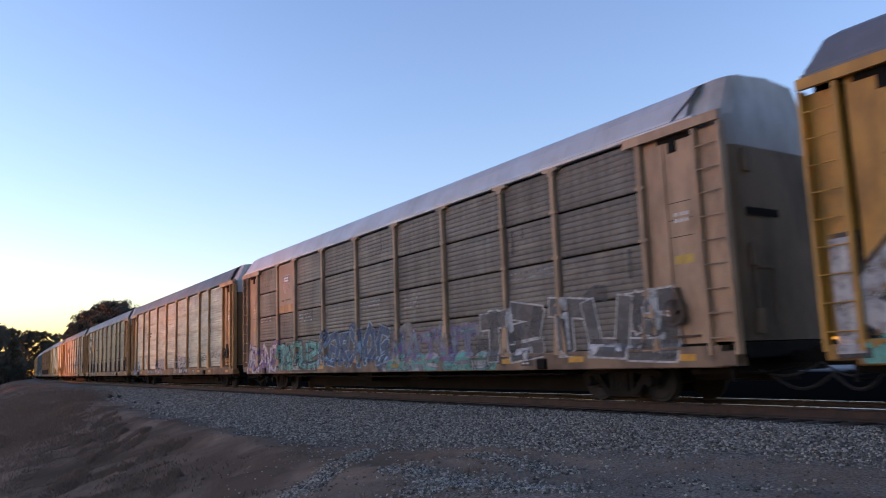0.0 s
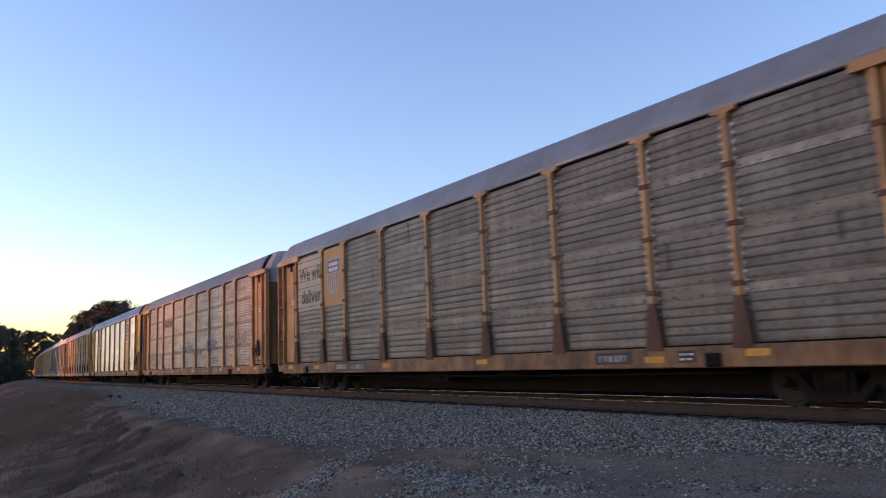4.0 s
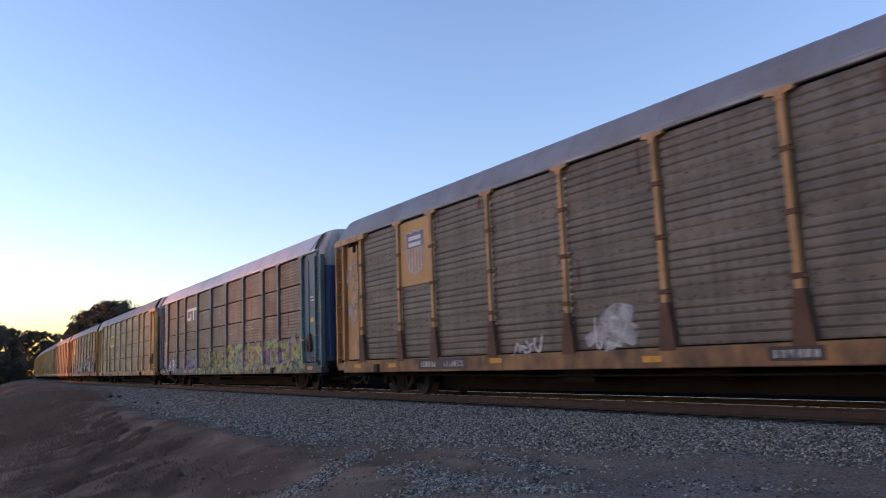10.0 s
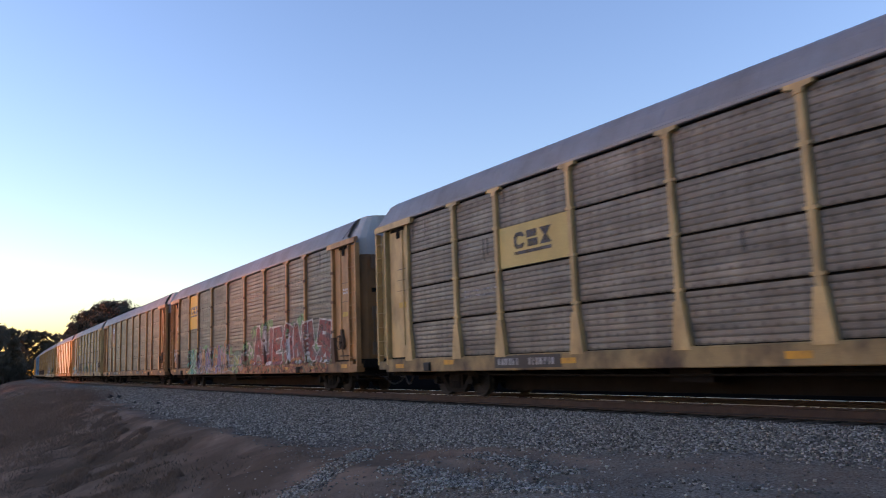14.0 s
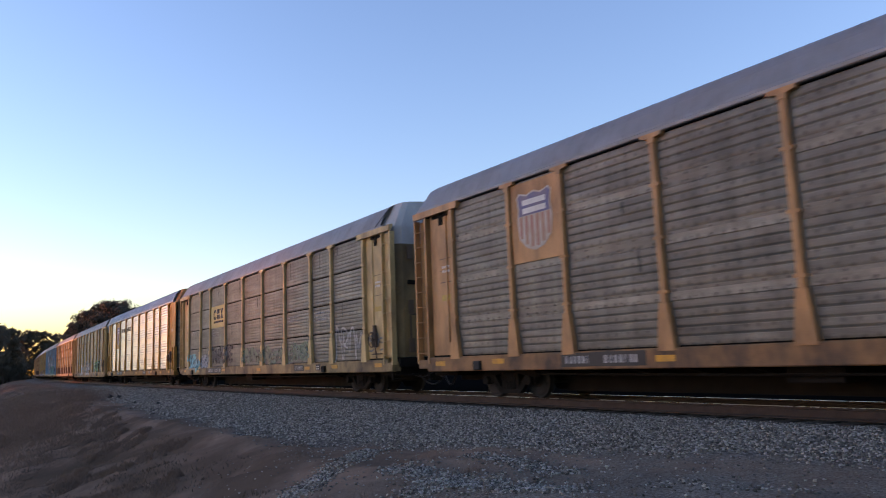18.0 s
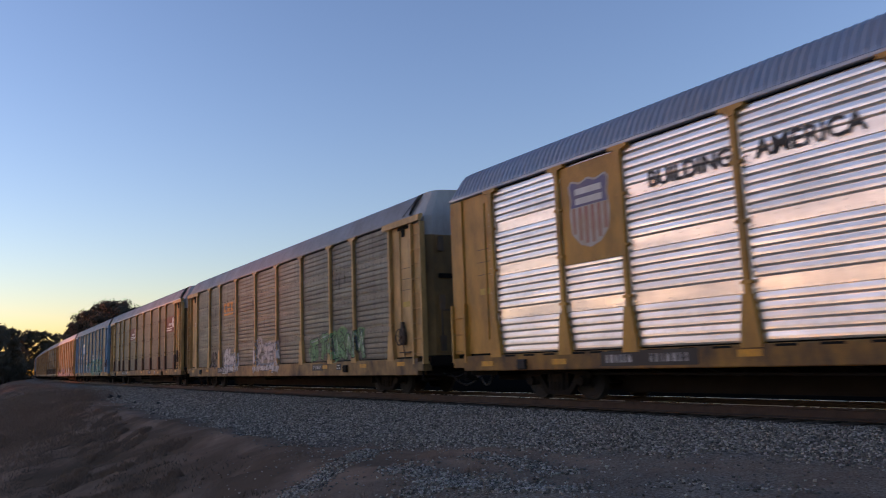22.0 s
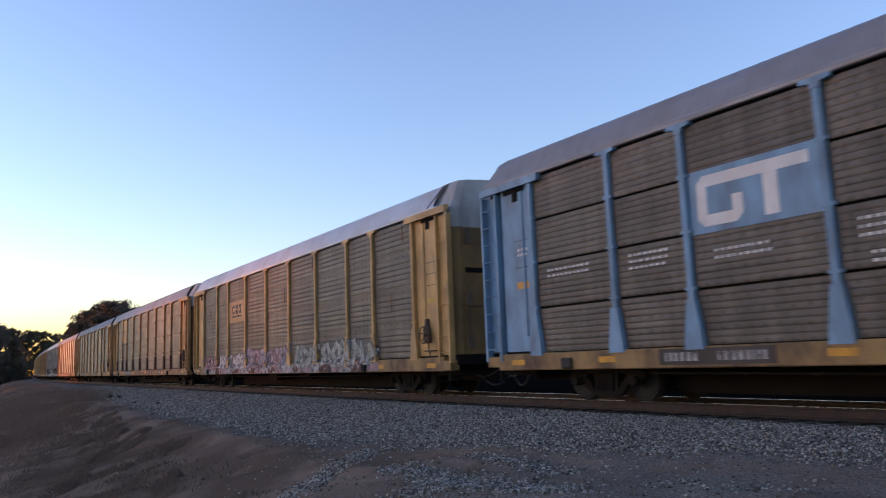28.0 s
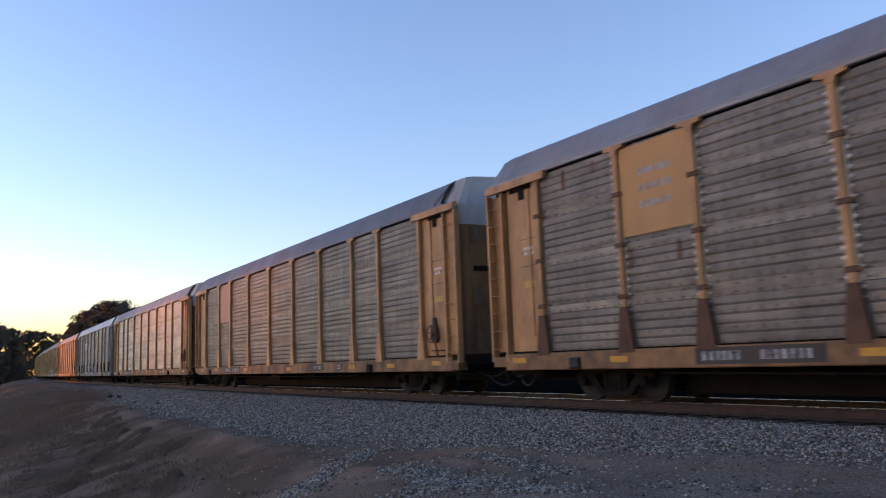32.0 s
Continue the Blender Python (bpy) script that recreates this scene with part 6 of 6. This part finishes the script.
# ---- ballast stones ----
stone_mat = bpy.data.materials.new("crushed_granite")
stone_mat.use_nodes = True
_n, _l = stone_mat.node_tree.nodes, stone_mat.node_tree.links
_b = _n["Principled BSDF"]
socket(_b, "Roughness", 0.95)
socket(_b, "Specular IOR Level", 0.2)
_g = _n.new("ShaderNodeNewGeometry")
_r = _n.new("ShaderNodeValToRGB")
_r.color_ramp.elements[0].color = (0.085, 0.071, 0.059, 1)
_r.color_ramp.elements[1].color = (0.62, 0.545, 0.46, 1)
_e = _r.color_ramp.elements.new(0.6)
_e.color = (0.30, 0.258, 0.215, 1)
_l.new(_g.outputs["Random Per Island"], _r.inputs[0])
_t = _n.new("ShaderNodeTexNoise")
socket(_t, "Scale", 45.0)
_m = _n.new("ShaderNodeMix")
_m.data_type = "RGBA"
_m.blend_type = "MULTIPLY"
_m.inputs[0].default_value = 0.5
_l.new(_g.outputs["Position"], _t.inputs["Vector"])
_l.new(_r.outputs[0], _m.inputs[6])
_l.new(_t.outputs["Color"], _m.inputs[7])
_l.new(_m.outputs[2], _b.inputs["Base Color"])


def stones(places, seed):
    """Angular stones, one island each, at (x, y, size)."""
    rs = np.random.RandomState(seed)
    n = len(places)
    base = np.array([(1, 0, 0), (-1, 0, 0), (0, 1, 0), (0, -1, 0), (0, 0, 1), (0, 0, -1)], float)
    faces = np.array([(0, 2, 4), (2, 1, 4), (1, 3, 4), (3, 0, 4), (2, 0, 5), (1, 2, 5), (3, 1, 5), (0, 3, 5)])
    v = np.repeat(base[None], n, 0) * rs.uniform(0.55, 1.25, (n, 6, 1)) + rs.uniform(-0.28, 0.28, (n, 6, 3))
    ax = rs.normal(size=(n, 4))
    ax /= np.linalg.norm(ax, axis=1)[:, None]
    w, a, b, c = ax.T
    rot = np.stack([1 - 2 * (b * b + c * c), 2 * (a * b - c * w), 2 * (a * c + b * w), 2 * (a * b + c * w), 1 - 2 * (a * a + c * c), 2 * (b * c - a * w), 2 * (a * c - b * w), 2 * (b * c + a * w), 1 - 2 * (a * a + b * b)], 1).reshape(n, 3, 3)
    v = np.einsum("nij,nkj->nki", rot, v)
    pl = np.array(places)
    v = v * pl[:, None, 2:3] * np.array([1.15, 1.15, 0.8])
    v += np.stack([pl[:, 0], pl[:, 1], np.array([ground_z(px, py) for px, py in pl[:, :2]]) + pl[:, 2] * 0.25], 1)[:, None]
    f = faces[None] + 6 * np.arange(n)[:, None, None]
    me = bpy.data.meshes.new("stones")
    me.vertices.add(n * 6)
    me.vertices.foreach_set("co", v.ravel())
    me.loops.add(n * 24)
    me.loops.foreach_set("vertex_index", f.ravel().astype(np.int32))
    me.polygons.add(n * 8)
    me.polygons.foreach_set("loop_start", np.arange(0, n * 24, 3, dtype=np.int32))
    me.update(calc_edges=True)
    me.materials.append(None)
    return me


rs = np.random.RandomState(3)
bed = []
# the shoulder of the track bed, thinning out as it gets farther off
for x0, x1, dens, size in ((-9, -2, 600, 0.0245), (-14, -9, 560, 0.0255), (-20, -14, 460, 0.027), (-30, -20, 360, 0.028), (-48, -30, 170, 0.036), (-80, -48, 70, 0.048)):
    n = int((x1 - x0) * 6.2 * dens)
    xx = rs.uniform(x0, x1, n)
    uu = 1.1 + 6.2 * rs.uniform(0, 1, n)
    rim = np.array([ballast_edge(px) + 0.7 * noise.noise((px * 0.8, 3.0, pu * 0.8)) for px, pu in zip(xx, uu)])
    keep = rs.uniform(0, 1, n) < np.clip((rim - uu) / 0.7 + 0.3, 0.012, 1)
    ss = size * rs.uniform(0.6, 1.35, n)
    for px, pu, s in zip(xx[keep], uu[keep], ss[keep]):
        bed.append((px, track_y(px) - pu, s))
tagged(part("ballast", stones(bed, 1), stone_mat), "grey crushed stone ballast on the shoulder of the track", "ballast", kind="stuff")
spill = []
for ax, ay, bx, by, wid, n in ((-9.6, 2.3, -10.3, 3.7, 0.42, 1100), (-10.3, 3.7, -11.3, 4.4, 0.40, 1000), (-11.3, 4.4, -12.0, 5.3, 0.34, 900), (-12.0, 5.3, -13.2, 6.8, 0.30, 900),
                               (-10.8, 6.0, -9.1, 5.8, 0.30, 1100), (-9.1, 5.8, -7.8, 5.9, 0.42, 1700), (-7.8, 5.9, -7.0, 6.2, 0.34, 900), (-10.6, 7.3, -8.1, 7.2, 0.26, 800),
                               (-8.6, 4.9, -8.9, 5.6, 0.30, 500), (-6.6, 7.0, -5.0, 7.9, 0.28, 120)):
    for i in range(n):
        t = rs.uniform(0, 1)
        spill.append((ax + (bx - ax) * t + wid * rs.normal() * 0.6, ay + (by - ay) * t + wid * rs.normal() * 0.6, 0.021 * rs.uniform(0.6, 1.5)))
for i in range(1700):
    px = rs.uniform(-16, -3.5)
    spill.append((px, track_y(px) - ballast_edge(px) - 3.6 * rs.uniform(0, 1) ** 1.7, 0.013 * rs.uniform(0.5, 1.7)))
tagged(part("scattered_ballast", stones(spill, 2), stone_mat), "spilled grey stones scattered over brown dirt", "ballast", kind="stuff")
tagged(part("dry_brush", brush([(-36 - 2.4 * i, 2.6 + 0.6 * (i % 4) + 0.11 * i, 1.6, rnd.uniform(0.4, 1.0)) for i in range(18)], 800, 0.14, 0.75, 8, 0.08), twig_mat), "dry brown brush in the hollow", "brush", kind="stuff")


# a thicket of dead brush at the head of the hollow
rt = random.Random(41)
thicket = []
for i in range(76):
    px, py = bearing(24.2 + 5.8 * rt.random() ** 0.7, rt.uniform(26.0, 58.0))
    thicket.append((px, py, rt.uniform(0.5, 1.6), rt.uniform(0.3, 1.15)))
for i in range(90):
    px, py = bearing(18.0 + 9.0 * rt.random() ** 0.7, rt.uniform(14.0, 40.0))
    if track_y(px) - py > ballast_edge(px) + 1.2:
        thicket.append((px, py, rt.uniform(0.15, 0.5), rt.uniform(0.05, 0.22)))
for i in range(60):
    px, py = bearing(25.6 + 5.6 * rt.random(), rt.uniform(58.0, 150.0))
    if track_y(px) - py > 6.0:
        thicket.append((px, py, rt.uniform(1.5, 3.5), rt.uniform(0.5, 1.3)))
thicket_mat = material("dead_brown_brush", (0.16, 0.105, 0.078), 0.95, 0.0, (0.085, 0.056, 0.042), 0.8, 0.7, 0.0, 0.0, 40.0, 0.3)
tagged(part("dry_brush", brush(thicket, 330, 0.085, 1.0, 14, 0.10), thicket_mat), "thicket of dead brown brush beside the ballast", "brush", kind="stuff")
# a few dark lumps lying on the ballast
lump_mat = material("dark_lump", (0.03, 0.024, 0.02), 0.9, 0.0, (0.015, 0.012, 0.01), 0.6, 6.0)
for k, (px, py, s) in enumerate(((-37.4, 8.24, 0.13), (-50.6, 8.4, 0.2), (-48.5, 8.5, 0.16), (-40.8, 7.9, 0.12), (-21.5, 9.6, 0.06))):
    tagged(part("dark_lump", stones([(px, py, s)], 60 + k), lump_mat), "dark lump of wood lying on the ballast", "debris")
# weeds and dead brush down the side of the hollow
rw = random.Random(31)
weeds = []
for i in range(260):
    px = -12.0 - 46.0 * rw.random()
    weeds.append((px, track_y(px) - rw.uniform(8.6, 12.5 + 0.08 * abs(px)), rw.uniform(0.3, 1.1), rw.uniform(0.3, 1.3)))
weed_mat = material("dead_brown_weeds", (0.10, 0.066, 0.046), 0.95, 0.0, (0.055, 0.038, 0.027), 0.8, 0.7, 0.0, 0.0, 40.0, 0.3)
tagged(part("weeds", brush(weeds, 70, 0.045, 0.12, 12, 0.2), weed_mat), "low dead brown weeds in the hollow", "weeds", kind="stuff")
# dead grass and clods over the dirt
tufts = []
rg = random.Random(77)
for i in range(120):
    px = -6.0 - 42.0 * rg.random() ** 1.3
    tufts.append((px, track_y(px) - rg.uniform(6.5, 9.5 + 0.16 * abs(px)), rg.uniform(0.15, 0.5), rg.uniform(0.4, 1.2)))
tagged(part("dead_grass", brush(tufts, 42, 0.055, 0.16, 9, 0.07), twig_mat), "short dead grass on the brown dirt", "grass", kind="stuff")
clods = []
for i in range(380):
    px = -3.0 - 30.0 * rg.random() ** 1.4
    clods.append((px, track_y(px) - rg.uniform(5.8, 10.5), rg.uniform(0.006, 0.022)))
tagged(part("clods", stones(clods, 5), material("crumbled_dirt", (0.13, 0.09, 0.07), 0.95, 0.0, (0.08, 0.055, 0.042), 0.6, 4.0)), "crumbled clods of brown dirt", "dirt", kind="stuff")


# ---- motion: the whole train rolls past, slowing a little ----
PITCH_OF_CARS = 28.6


SLACK = {7: 0.16, 16: -0.15}    # cars that stand a little off their even spacing


def front_gap(t):
    """Place along the track of the gap behind the first car."""
    return -7.572 + 15.560 * t - 0.01993 * t * t


def roll(c, i):
    """Turns the wheelsets of a car while it passes near the camera."""
    times = [k / FPS for k in range(32 * FPS + 1) if -62.0 < front_gap(k / FPS) - PITCH_OF_CARS * i + PITCH_OF_CARS / 2 < 9.0]
    if len(times) < 2:
        return
    for truck in [o for o in c.children if o.name.startswith("truck")]:
        for w in [o for o in truck.children if o.name.startswith("wheelset")]:
            x = w.location.x
            rows = [(t, pose(x, 0, 0.42, 0, math.degrees(front_gap(t) / 0.42) % 360.0, 0)) for t in times]
            if times[0] > 0:
                rows.insert(0, (0.0, rows[0][1]))
            if times[-1] < 32:
                rows.append((32.0, rows[-1][1]))
            walk(w, rows)


def motions():
    for i, c in enumerate(cars):
        rows = []
        for k in range(33):
            s = front_gap(float(k)) - PITCH_OF_CARS * i + PITCH_OF_CARS / 2 + SLACK.get(i, 0.0)
            p = on_track(s)
            rows.append((float(k), pose(p.x, p.y, 0.0, 0, 0, math.degrees(s / R))))
        walk(c, rows)
        roll(c, i)


motions()
